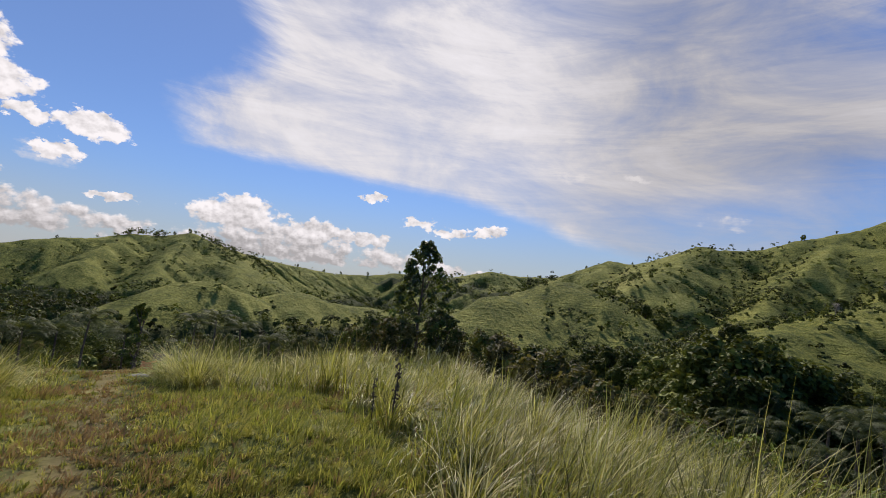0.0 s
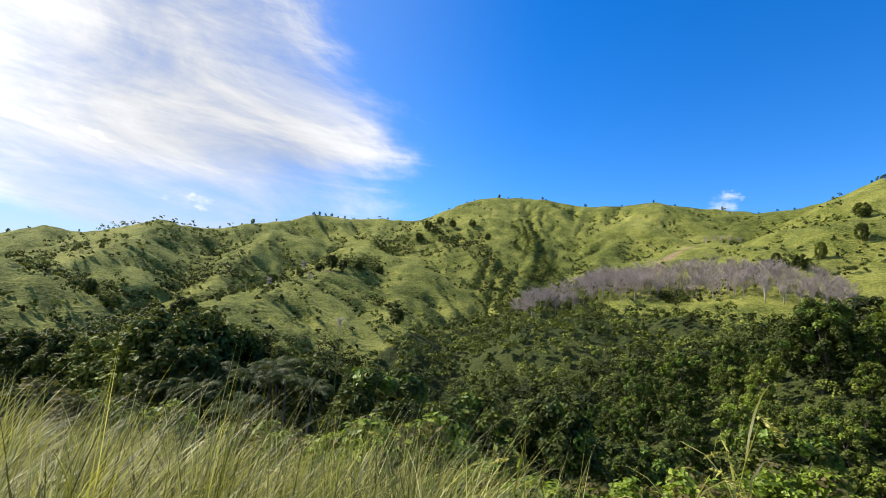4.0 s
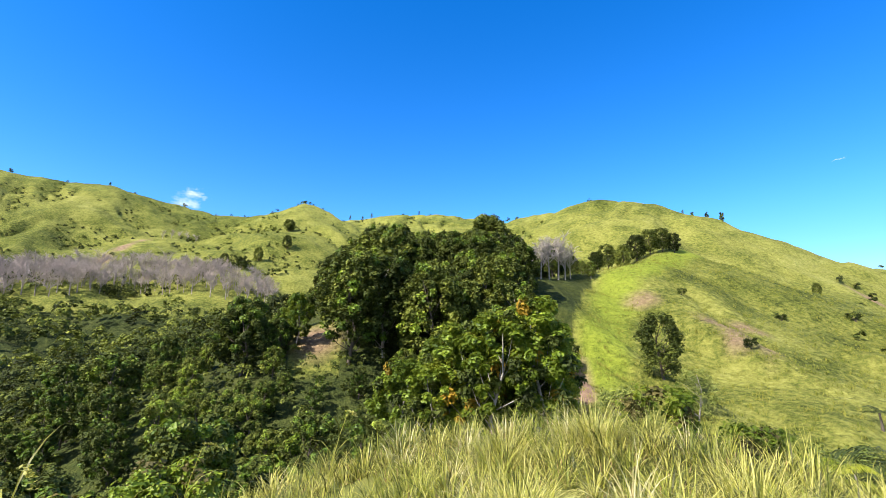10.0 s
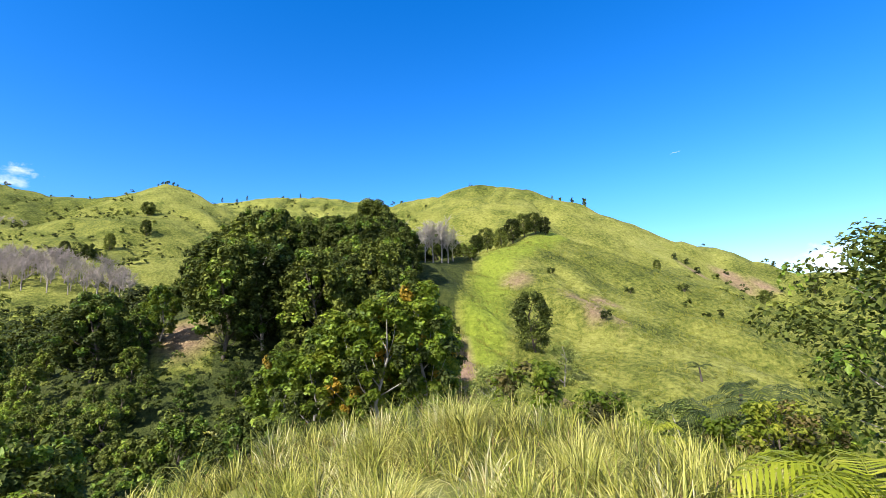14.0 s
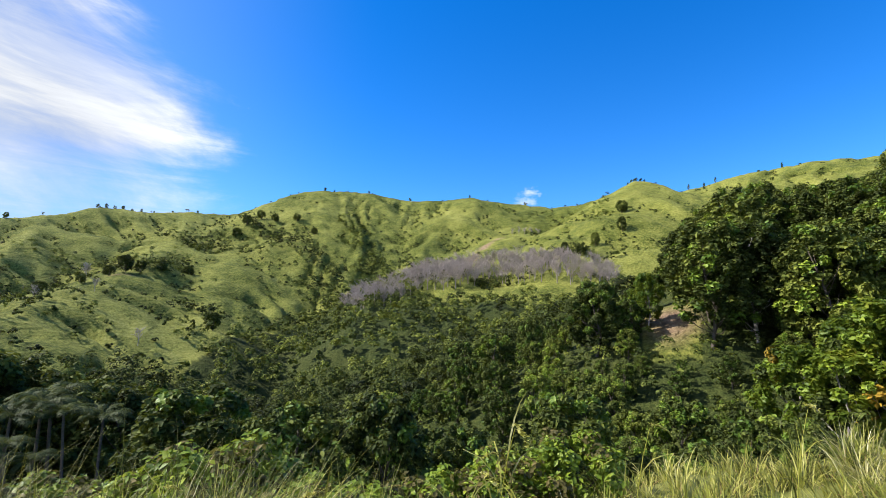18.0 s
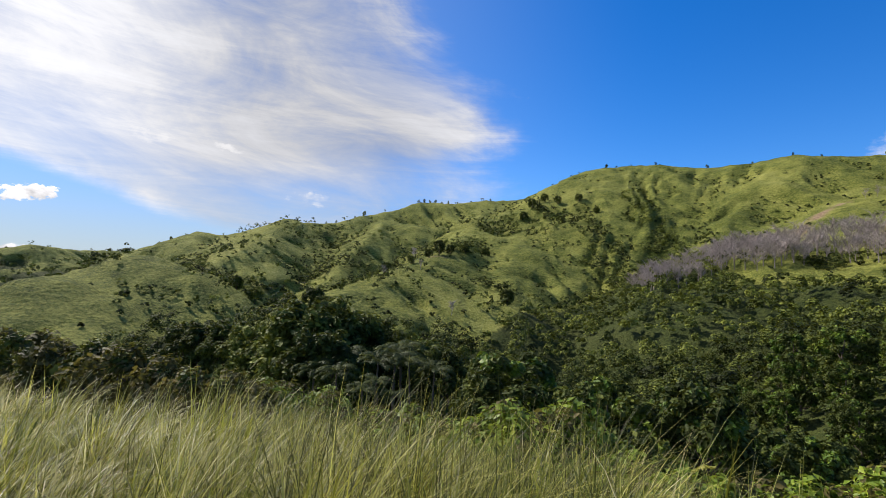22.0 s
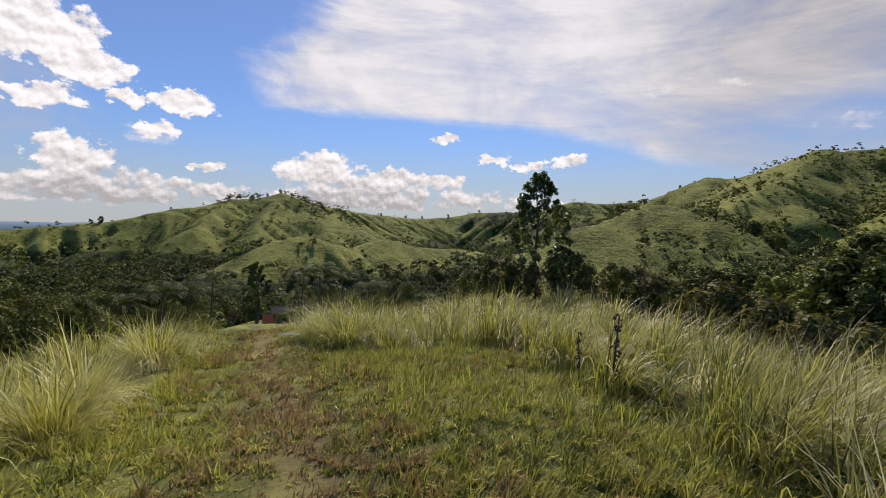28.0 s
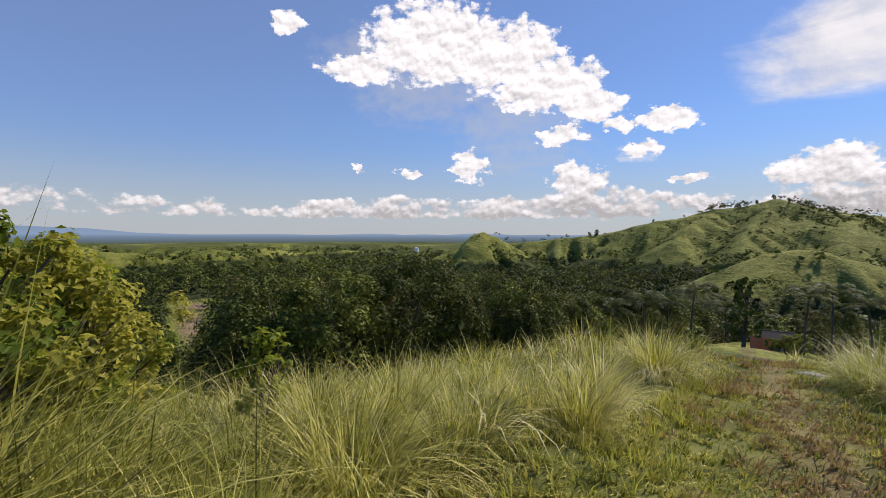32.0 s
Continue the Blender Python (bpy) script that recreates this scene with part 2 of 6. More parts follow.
def mix(n, l, fac, a, b, mode="MIX"):
    x = n.new("ShaderNodeMix")
    x.data_type, x.blend_type = "RGBA", mode
    for s, v in ((x.inputs["Factor"], fac), (x.inputs["A"], a), (x.inputs["B"], b)):
        if isinstance(v, (int, float)):
            s.default_value = v
        elif isinstance(v, tuple):
            s.default_value = (*v, 1)
        else:
            l.new(v, s)
    return x.outputs["Result"]


def maths(n, l, op, a, b=0.0):
    x = n.new("ShaderNodeMath")
    x.operation = op
    for s, v in zip(x.inputs, (a, b)):
        if isinstance(v, (int, float)):
            s.default_value = v
        else:
            l.new(v, s)
    return x.outputs[0]


def bump(n, l, b, height, strength, dist):
    x = n.new("ShaderNodeBump")
    x.inputs["Strength"].default_value, x.inputs["Distance"].default_value = strength, dist
    l.new(height, x.inputs["Height"])
    l.new(x.outputs[0], b.inputs["Normal"])


def leaf_material(name, dark, mid, light, rough=0.55, through_light=0.35, gloss=0.2, by_leaf=0.42):
    """Foliage: colour varies by leaf (island), by clump and by plant, and lets some light through."""
    m, n, l, b = material(name, rough)
    geo, obi = n.new("ShaderNodeNewGeometry"), n.new("ShaderNodeObjectInfo")
    pos = n.new("ShaderNodeTexCoord").outputs["Object"]
    v = maths(n, l, "ADD", maths(n, l, "MULTIPLY", geo.outputs["Random Per Island"], by_leaf), maths(n, l, "MULTIPLY", noise_tex(n, l, 0.9, 2, pos), 1.0 - by_leaf))
    v = maths(n, l, "ADD", v, maths(n, l, "MULTIPLY", maths(n, l, "SUBTRACT", noise_tex(n, l, 0.12, 2, geo.outputs["Position"]), 0.5), 0.8))
    v = maths(n, l, "ADD", v, maths(n, l, "MULTIPLY", maths(n, l, "SUBTRACT", obi.outputs["Random"], 0.5), 0.35))
    tone = n.new("ShaderNodeAttribute")
    tone.attribute_name = "tone"
    v = maths(n, l, "ADD", v, tone.outputs["Fac"])
    c = ramp(n, l, v, [(0.1, dark), (0.5, mid), (0.95, light)])
    l.new(c, b.inputs["Base Color"])
    b.inputs["Specular IOR Level"].default_value = gloss
    tr = n.new("ShaderNodeBsdfTranslucent")
    l.new(mix(n, l, 0.3, c, (0.32, 0.33, 0.03)), tr.inputs["Color"])
    sh = n.new("ShaderNodeMixShader")
    sh.inputs[0].default_value = through_light
    l.new(b.outputs[0], sh.inputs[1])
    l.new(tr.outputs[0], sh.inputs[2])
    l.new(sh.outputs[0], n["Material Output"].inputs[0])
    return m


def plain_material(name, a, b2, scale=6.0, rough=0.85, bump_by=0.4, dist=0.02):
    m, n, l, b = material(name, rough)
    pos = n.new("ShaderNodeTexCoord").outputs["Object"]
    f1, f2 = noise_tex(n, l, scale, 6, pos), noise_tex(n, l, scale * 0.13, 3, pos)
    v = maths(n, l, "ADD", maths(n, l, "MULTIPLY", f1, 0.6), maths(n, l, "MULTIPLY", f2, 0.4))
    l.new(ramp(n, l, v, [(0.32, a), (0.68, b2)]), b.inputs["Base Color"])
    bump(n, l, b, f1, bump_by, dist)
    return m


def ground_material():
    """Hill pasture: three scales of green and straw, broken cattle terraces, bare earth and a wood floor with shade
    painted in where the masks say.
    """
    m, n, l, b = material("hill_pasture", 0.9)
    b.inputs["Specular IOR Level"].default_value = 0.12
    pos = n.new("ShaderNodeNewGeometry").outputs["Position"]
    big, midn, fine = noise_tex(n, l, 0.014, 5, pos, 0.6), noise_tex(n, l, 0.11, 6, pos, 0.7), noise_tex(n, l, 1.1, 6, pos, 0.75)
    v = maths(n, l, "ADD", maths(n, l, "MULTIPLY", big, 0.30), maths(n, l, "ADD", maths(n, l, "MULTIPLY", midn, 0.36), maths(n, l, "ADD", maths(n, l, "MULTIPLY", fine, 0.52), -0.09)))
    grass = ramp(n, l, v, [(0.36, (0.030, 0.044, 0.008)), (0.45, (0.110, 0.130, 0.022)), (0.54, (0.240, 0.245, 0.052)), (0.63, (0.34, 0.335, 0.088)), (0.74, (0.45, 0.40, 0.16))])
    at = n.new("ShaderNodeAttribute")
    at.attribute_name = "earth"
    at2 = n.new("ShaderNodeAttribute")
    at2.attribute_name = "wood"
    earth = ramp(n, l, fine, [(0.3, (0.20, 0.125, 0.080)), (0.7, (0.42, 0.29, 0.195))])
    # near-black green: shade below trees and near grass, put into the colour
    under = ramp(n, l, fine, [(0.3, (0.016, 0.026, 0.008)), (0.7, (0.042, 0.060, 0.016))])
    at4 = n.new("ShaderNodeAttribute")
    at4.attribute_name = "lush"
    c = mix(n, l, at4.outputs["Fac"], grass, ramp(n, l, fine, [(0.3, (0.15, 0.20, 0.022)), (0.7, (0.33, 0.39, 0.045))]))
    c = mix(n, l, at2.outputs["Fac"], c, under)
    ragged = maths(n, l, "MULTIPLY", at.outputs["Fac"], maths(n, l, "ADD", 0.25, maths(n, l, "MULTIPLY", midn, 1.3)))
    trail = ramp(n, l, fine, [(0.3, (0.085, 0.048, 0.030)), (0.7, (0.21, 0.128, 0.080))])
    away = n.new("ShaderNodeAttribute")
    away.attribute_name = "coarse"
    c = mix(n, l, ragged, c, mix(n, l, away.outputs["Fac"], trail, earth))
    l.new(c, b.inputs["Base Color"])
    sep = n.new("ShaderNodeSeparateXYZ")
    l.new(pos, sep.inputs[0])
    step = maths(n, l, "SINE", maths(n, l, "ADD", maths(n, l, "MULTIPLY", sep.outputs["Z"], 4.6), maths(n, l, "MULTIPLY", midn, 40.0)))
    tuft = noise_tex(n, l, 0.6, 6, pos, 0.8)
    hum = noise_tex(n, l, 0.17, 5, pos, 0.7)
    hgt = maths(n, l, "ADD", maths(n, l, "MULTIPLY", step, 0.10), maths(n, l, "ADD", maths(n, l, "MULTIPLY", tuft, 0.8), maths(n, l, "MULTIPLY", hum, 0.9)))
    at3 = n.new("ShaderNodeAttribute")
    at3.attribute_name = "coarse"
    bump(n, l, b, maths(n, l, "MULTIPLY", hgt, at3.outputs["Fac"]), 0.9, 1.3)
    return m


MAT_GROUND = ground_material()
MAT_BARK = plain_material("bark", (0.05, 0.038, 0.028), (0.16, 0.125, 0.095), 9.0)
MAT_PALE_BARK = plain_material("pale_bark", (0.22, 0.19, 0.17), (0.42, 0.37, 0.34), 7.0)
MAT_LEAF = leaf_material("leaf_dark", (0.012, 0.018, 0.004), (0.066, 0.088, 0.017), (0.25, 0.275, 0.044), 0.65, 0.14, 0.15, 0.34)
MAT_LEAF_FRESH = leaf_material("leaf_fresh", (0.022, 0.048, 0.006), (0.110, 0.190, 0.018), (0.36, 0.44, 0.045), 0.5, 0.25, 0.3)

MAT_LEAF_GLOSS = leaf_material("leaf_glossy", (0.020, 0.036, 0.010), (0.075, 0.115, 0.026), (0.24, 0.29, 0.08), 0.35, 0.4, 0.5)
MAT_LEAF_YELLOW = leaf_material("leaf_yellow_green", (0.06, 0.10, 0.010), (0.15, 0.21, 0.02), (0.46, 0.46, 0.055), 0.55, 0.5)
MAT_LEAF_PALE = leaf_material("leaf_pale_green", (0.05, 0.075, 0.014), (0.16, 0.20, 0.040), (0.36, 0.38, 0.10), 0.55, 0.2)
MAT_LEAF_OLIVE = leaf_material("leaf_olive_yellow", (0.16, 0.16, 0.02), (0.38, 0.36, 0.05), (0.56, 0.50, 0.10), 0.55, 0.5)
MAT_LEAF_BRIGHT = leaf_material("leaf_bright_green", (0.05, 0.09, 0.010), (0.19, 0.27, 0.022), (0.44, 0.49, 0.05), 0.5, 0.3, 0.3)
MAT_LEAF_ORANGE = leaf_material("leaf_orange", (0.16, 0.13, 0.02), (0.38, 0.24, 0.025), (0.56, 0.34, 0.04), 0.6, 0.35)
MAT_LEAF_BROWN = leaf_material("leaf_olive_brown", (0.035, 0.035, 0.012), (0.11, 0.095, 0.028), (0.24, 0.18, 0.06), 0.65, 0.25)
MAT_GRASS = leaf_material("grass_blade", (0.060, 0.062, 0.010), (0.41, 0.395, 0.062), (0.84, 0.76, 0.26), 0.46, 0.42, 0.32, 0.85)
MAT_GRASS_PALE = leaf_material("grass_blade_pale", (0.16, 0.14, 0.045), (0.50, 0.44, 0.18), (0.90, 0.82, 0.46), 0.46, 0.42, 0.32, 0.85)
MAT_GRASS_GREEN = leaf_material("grass_blade_green", (0.045, 0.060, 0.010), (0.23, 0.26, 0.035), (0.56, 0.54, 0.11), 0.46, 0.42, 0.32, 0.85)
MAT_SLOPE_GRASS = leaf_material("slope_grass", (0.06, 0.08, 0.012), (0.16, 0.18, 0.028), (0.30, 0.28, 0.06), 0.7, 0.3, 0.1)
MAT_LAWN = leaf_material("short_grass", (0.20, 0.19, 0.034), (0.43, 0.40, 0.075), (0.68, 0.58, 0.17), 0.6, 0.35, 0.2, 0.7)
MAT_RUST_GRASS = leaf_material("rusty_grass", (0.20, 0.12, 0.06), (0.34, 0.20, 0.10), (0.48, 0.32, 0.17), 0.7, 0.3, 0.15)
MAT_FROND = leaf_material("palm_leaf", (0.020, 0.034, 0.012), (0.048, 0.068, 0.022), (0.11, 0.13, 0.05), 0.6, 0.25, 0.12)
MAT_FROND_YELLOW = leaf_material("palm_leaf_yellow", (0.11, 0.16, 0.012), (0.28, 0.32, 0.02), (0.48, 0.46, 0.06), 0.4, 0.4)
MAT_DRY = plain_material("dry_stalk", (0.035, 0.028, 0.022), (0.11, 0.085, 0.06), 30)
MAT_TWIG = plain_material("grey_twigs", (0.22, 0.175, 0.155), (0.44, 0.37, 0.335), 5.0)
MAT_THATCH = plain_material("thatch", (0.035, 0.028, 0.020), (0.09, 0.068, 0.048), 14)
MAT_WALL = plain_material("woven_wall", (0.10, 0.085, 0.065), (0.20, 0.17, 0.13), 10)
MAT_TARP = plain_material("orange_tarp", (0.62, 0.13, 0.03), (0.72, 0.20, 0.05), 3, 0.5, 0.15)
MAT_WHITE = plain_material("white_paint", (0.70, 0.70, 0.68), (0.82, 0.82, 0.80), 2, 0.5, 0.1)
MAT_STONE = plain_material("pale_stone", (0.20, 0.19, 0.16), (0.38, 0.36, 0.32), 6)

# ---- the land: ridges by bearing (degrees clockwise from +y), distance and height in metres ----
def bearing(az, d, z=0.0):
    a = radians(az)
    return Vector((d * math.sin(a), d * math.cos(a), z))


RIDGES = [
    # home crest, from behind the camera to the lone tree
    ([(200, 30, -2), (200, 12, -0.2), (180, 1, 0), (-2, 18, -1.2), (3, 30, -3.5), (5, 45, -9)], 0.65, 5.5, 0.8),
    # shoulder with the footpath, down to the hut
    ([(-36, 5, -0.3), (-36, 10.5, -1), (-33, 25, -3.8), (-31, 60, -10.5), (-30, 75, -13)], 0.42, 6, 0.8),
    # western brow beside the clearing
    ([(-70, 2.5, -0.25), (-88, 5.5, -0.8), (-98, 8.5, -1.6)], 0.55, 4.5, 0.8),
    # mound and saddle behind
    ([(165, 4, 0.1), (150, 8, 0.1), (140, 9, -0.1), (140, 20, -4), (139, 45, -7.5), (141, 75, -5), (143, 100, 5), (145.5, 130, 19), (147.5, 160, 29), (145, 200, 46)], 0.55, 4, 0.8),
    # wooded spur
    ([(145, 130, 19), (135, 112, 14.5), (125, 102, 13), (116, 94, 10), (111, 78, 3.5), (108.5, 68, -0.5), (105, 58, -7)], 0.5, 8, 4),
    # grassy dome and its long shoulder
    ([(122, 330, 62.7), (126, 300, 61.4), (130, 270, 61.4), (133, 250, 64.3), (138, 240, 61.3), (140, 230, 64), (142.3, 225, 63.1), (146, 225, 58.9), (150, 226, 50.4), (153, 228, 43.8), (158.5, 230, 35.1), (164, 230, 26.5), (169, 230, 18), (173, 230, 12.3), (180, 235, 11.3), (200, 250, 10.2)], 0.75, 15, 4),
    # flank below the shoulder
    ([(156, 240, 28.8), (157, 170, 6), (159, 110, -4.3), (161, 70, -7.1)], 0.45, 20, 6),
    # knob hill
    ([(98.4, 400, 89.4), (101.9, 370, 89.6), (103.8, 352, 89.9), (104.6, 350, 92.7), (105.6, 352, 91.9), (107.5, 360, 86.6), (110.4, 385, 87.6)], 0.6, 3, 4),
    # knob spur
    ([(104.7, 350, 90.1), (102, 300, 59.8), (99, 250, 34.4), (97, 200, 13.7), (95, 150, -1.1)], 0.5, 14, 5),
    # back ridge
    ([(108, 480, 108.8), (115.3, 480, 119.4), (121.3, 480, 122.1), (126, 480, 116.7), (135, 500, 107.8)], 0.5, 20, 6),
    # main ridge
    ([(57, 480, 93.9), (60.5, 470, 104), (64.6, 450, 114.5), (67, 450, 117), (72.3, 450, 117), (77, 440, 107.1), (82, 430, 105.5), (85, 420, 105.4), (88.3, 420, 100), (91.8, 420, 96.9), (95, 420, 93.1), (98.4, 400, 89.4)], 0.6, 6, 4),
    # summit spur
    ([(65.5, 450, 114.5), (66.5, 400, 82.9), (69, 340, 43.2), (70.5, 285, 18.4), (70, 240, 3.6)], 0.65, 4, 3.5),
    # middle spur
    ([(79, 435, 105.1), (76.5, 390, 75.9), (75.5, 350, 50.7), (75, 310, 28.6)], 0.65, 3, 3.5),
    # bright spur with bare trees
    ([(85, 420, 105.4), (82.5, 380, 78.1), (80, 330, 51.4), (77.5, 280, 28), (74, 220, 11.5), (72, 180, -1.6)], 0.65, 3, 3.5),
    # terrace of bare trees
    ([(88.3, 420, 97.7), (91, 340, 56.6), (91, 280, 35.9), (97, 245, 28.1), (100, 215, 17.3), (98, 170, 1.5)], 0.42, 18, 5),
    # terrace front
    ([(91, 280, 35.9), (86, 250, 25.1), (83, 210, 12.5)], 0.42, 14, 5),
    # left range
    ([(16, 430, 28.6), (17.4, 420, 33.8), (20, 400, 40), (22.8, 400, 38.6), (25.8, 390, 44.6), (29, 380, 52.2), (31.7, 390, 51.5), (34.5, 400, 54.2), (37.8, 400, 61.3), (41, 420, 69.5), (44.7, 430, 81.2), (48.8, 440, 82.3), (53, 450, 87.3), (57, 480, 93.9)], 0.55, 8, 4),
    # yellow slope
    ([(53, 450, 85.7), (51, 340, 44.5), (48, 260, 21.5), (43, 205, 9.4), (37, 160, -0.2), (33, 125, -7.2)], 0.5, 14, 5),
    # east slope
    ([(57, 480, 92.2), (57.5, 380, 58.3), (57, 300, 30.4), (55, 240, 9), (54, 190, -5.1)], 0.5, 12, 5),
    # hut spur
    ([(41, 420, 68), (39, 340, 40.8), (36, 280, 18.6), (34, 230, 3.5)], 0.6, 5, 3.5),
    # knoll chain
    ([(29, 380, 50.9), (27, 320, 31.7), (24.3, 270, 20.4), (19.5, 232, 5.1), (15.4, 196, 10.4), (14.2, 190, 10.1), (10.8, 174, -1.2), (8, 158, 2.3), (7, 155, 2.3), (4, 140, -6.8)], 0.55, 10, 3.2),
    # low range behind
    ([(17.4, 430, 31.6), (14.3, 600, 34), (9.7, 600, 30.8), (6.2, 560, 31.8), (1.5, 600, 21.4), (-5.5, 640, 20.5), (-8.8, 640, 13.8), (-12.8, 620, 11.2), (-17.4, 550, 14), (-20, 520, 16), (-24.9, 480, 21.6), (-28.4, 450, 29), (-31.5, 450, 24.3), (-34, 440, 21.5), (-36.5, 430, 15.8), (-39.5, 420, 12.5), (-44.8, 420, 2.2), (-51, 420, -2.9), (-55, 430, -6)], 0.5, 8, 4),
    # peak spurs
    ([(-28.4, 450, 29), (-29.6, 412, 17.3), (-30.6, 375, 5.4), (-31.4, 335, -6.7)], 0.65, 3, 3.5),
    # peak spurs east
    ([(-33.5, 440, 23), (-35.8, 398, 10.5), (-37.6, 350, -4)], 0.6, 3, 3.5),
    # peak spurs west
    ([(-22, 500, 18.1), (-23.2, 430, 8.3), (-23.4, 370, -4.3)], 0.6, 4, 3.5),
    # cone hill
    ([(-59.6, 350, 2.1), (-58.8, 352, 3.3), (-56, 365, -4.9)], 0.6, 4, 3.5),
    # valley knoll
    ([(-31.5, 200, -13.2), (-26, 195, -2.9), (-21, 205, -8.9), (-17, 215, -4.9), (-12, 235, -9.2), (-6, 260, -12.1)], 0.5, 14, 4),
    # far mounds
    ([(-118, 700, -10.7), (-100, 700, -13.2), (-92, 650, -14.4), (-84, 700, -11.9), (-76, 720, -14.8), (-70, 800, -15.3), (-64, 760, -19.7)], 0.35, 20, 5),
    # western mound
    ([(-104.6, 390, -4.6), (-102.6, 402, -5.9)], 0.42, 9, 3.5),
    # western mound
    ([(-99.6, 330, -8.9), (-97.6, 342, -10.1)], 0.42, 9, 3.5),
    # western mound
    ([(-95.1, 365, -11.2), (-93.1, 377, -12.7)], 0.42, 9, 3.5),
    # western mound
    ([(-90.1, 385, -9.9), (-88.1, 397, -11.3)], 0.42, 9, 3.5),
    # western mound
    ([(-85.6, 430, -10.5), (-83.6, 442, -12)], 0.42, 9, 3.5),
    # western mound
    ([(-81.1, 455, -14.4), (-79.1, 467, -16)], 0.42, 9, 3.5),
    # western mound
    ([(-75.6, 480, -14.4), (-73.6, 492, -16.1)], 0.42, 9, 3.5),
    # western mound
    ([(-71.1, 500, -16), (-69.1, 512, -17.7)], 0.42, 9, 3.5),
    # western mound
    ([(-108.6, 420, -8.8), (-106.6, 432, -10.2)], 0.42, 9, 3.5),
]

def soft_max(a, b, k):
    return np.maximum(a, b) + np.maximum(k - np.abs(a - b), 0) ** 2 / (4 * k)


def ripple(x, y, seed):
    """Smooth, irregular waves about zero."""
    return (np.sin(x + 1.7 * np.sin(0.61 * y + seed)) * np.cos(1.13 * y + 1.3 * np.sin(0.57 * x + 2 * seed)) + 0.5 * np.sin(2.3 * x - 1.4 * y + 1.5 * np.sin(1.9 * y + seed))) / 1.5


def land(x, y):
    """Height of the land at arrays x, y: the soft maximum of all ridges over the valley floor."""
    d = np.hypot(x, y)
    s = np.clip((d - 500) / 2800, 0, 1)
    h = -27 + 13 * s * s * (3 - 2 * s) + 1.5 * np.sin(x * 0.021 + 1) * np.cos(y * 0.017)
    far = np.clip((d - 25) / 130, 0, 1)
    wx, wy = far * (5 * ripple(x * 0.045, y * 0.045, 0.4) + 2.0 * ripple(x * 0.15, y * 0.15, 1.9)), far * (5 * ripple(y * 0.043, x * 0.043, 2.7) + 2.0 * ripple(y * 0.14, x * 0.14, 0.9))
    for pts, slope, rnd, soft in RIDGES:
        p = np.array([bearing(*q) for q in pts])
        reach = (p[:, 2].max() + 32) / slope + rnd + 14
        sel = np.nonzero((x > p[:, 0].min() - reach) & (x < p[:, 0].max() + reach) & (y > p[:, 1].min() - reach) & (y < p[:, 1].max() + reach))[0]
        if not len(sel):
            continue
        sx, sy, swx, swy = x[sel], y[sel], wx[sel], wy[sel]
        bend = 0.5 * ripple(sx * 0.03, sy * 0.03, 3.1) if soft > 3 else 0
        best = np.full(sx.shape, -1e3)
        run = 0.0
        for a, b in zip(p[:-1], p[1:]):
            ab = b - a
            L = math.hypot(ab[0], ab[1])
            u = np.clip(((sx - a[0]) * ab[0] + (sy - a[1]) * ab[1]) / (L * L), 0, 1)
            ox, oy = sx - a[0] - u * ab[0], sy - a[1] - u * ab[1]
            k = np.clip(np.hypot(ox, oy) / 30, 0, 1)
            dist = np.hypot(ox + swx * k, oy + swy * k)
            cand = a[2] + u * ab[2] - slope * (np.sqrt(dist * dist + rnd * rnd) - rnd)
            if soft > 3:    # gullies that run down from the crest
                cand = cand - 0.44 * np.clip(dist, 0, 36) * (1 - np.abs(np.sin(math.pi * ((run + u * L) / 24.0 + bend)))) ** 2
                cand = cand - 0.12 * np.clip(dist - 4, 0, 40) * (1 - np.abs(np.sin(math.pi * ((run + u * L) / 10.3 + 1.7 * bend + 0.004 * dist)))) ** 2
            best = np.maximum(best, cand)
            run += L
        h[sel] = soft_max(h[sel], best, soft)
    near = 0.05 * np.sin(x * 1.9 + np.sin(y * 1.3)) + 0.04 * np.sin(y * 2.3 + 1.5 * np.sin(x * 1.1))
    lump = 0.55 * ripple(x * 0.19, y * 0.19, 0.2) + 0.30 * ripple(x * 0.47, y * 0.47, 1.2)
    return h + lump * far + near * (1 - far)


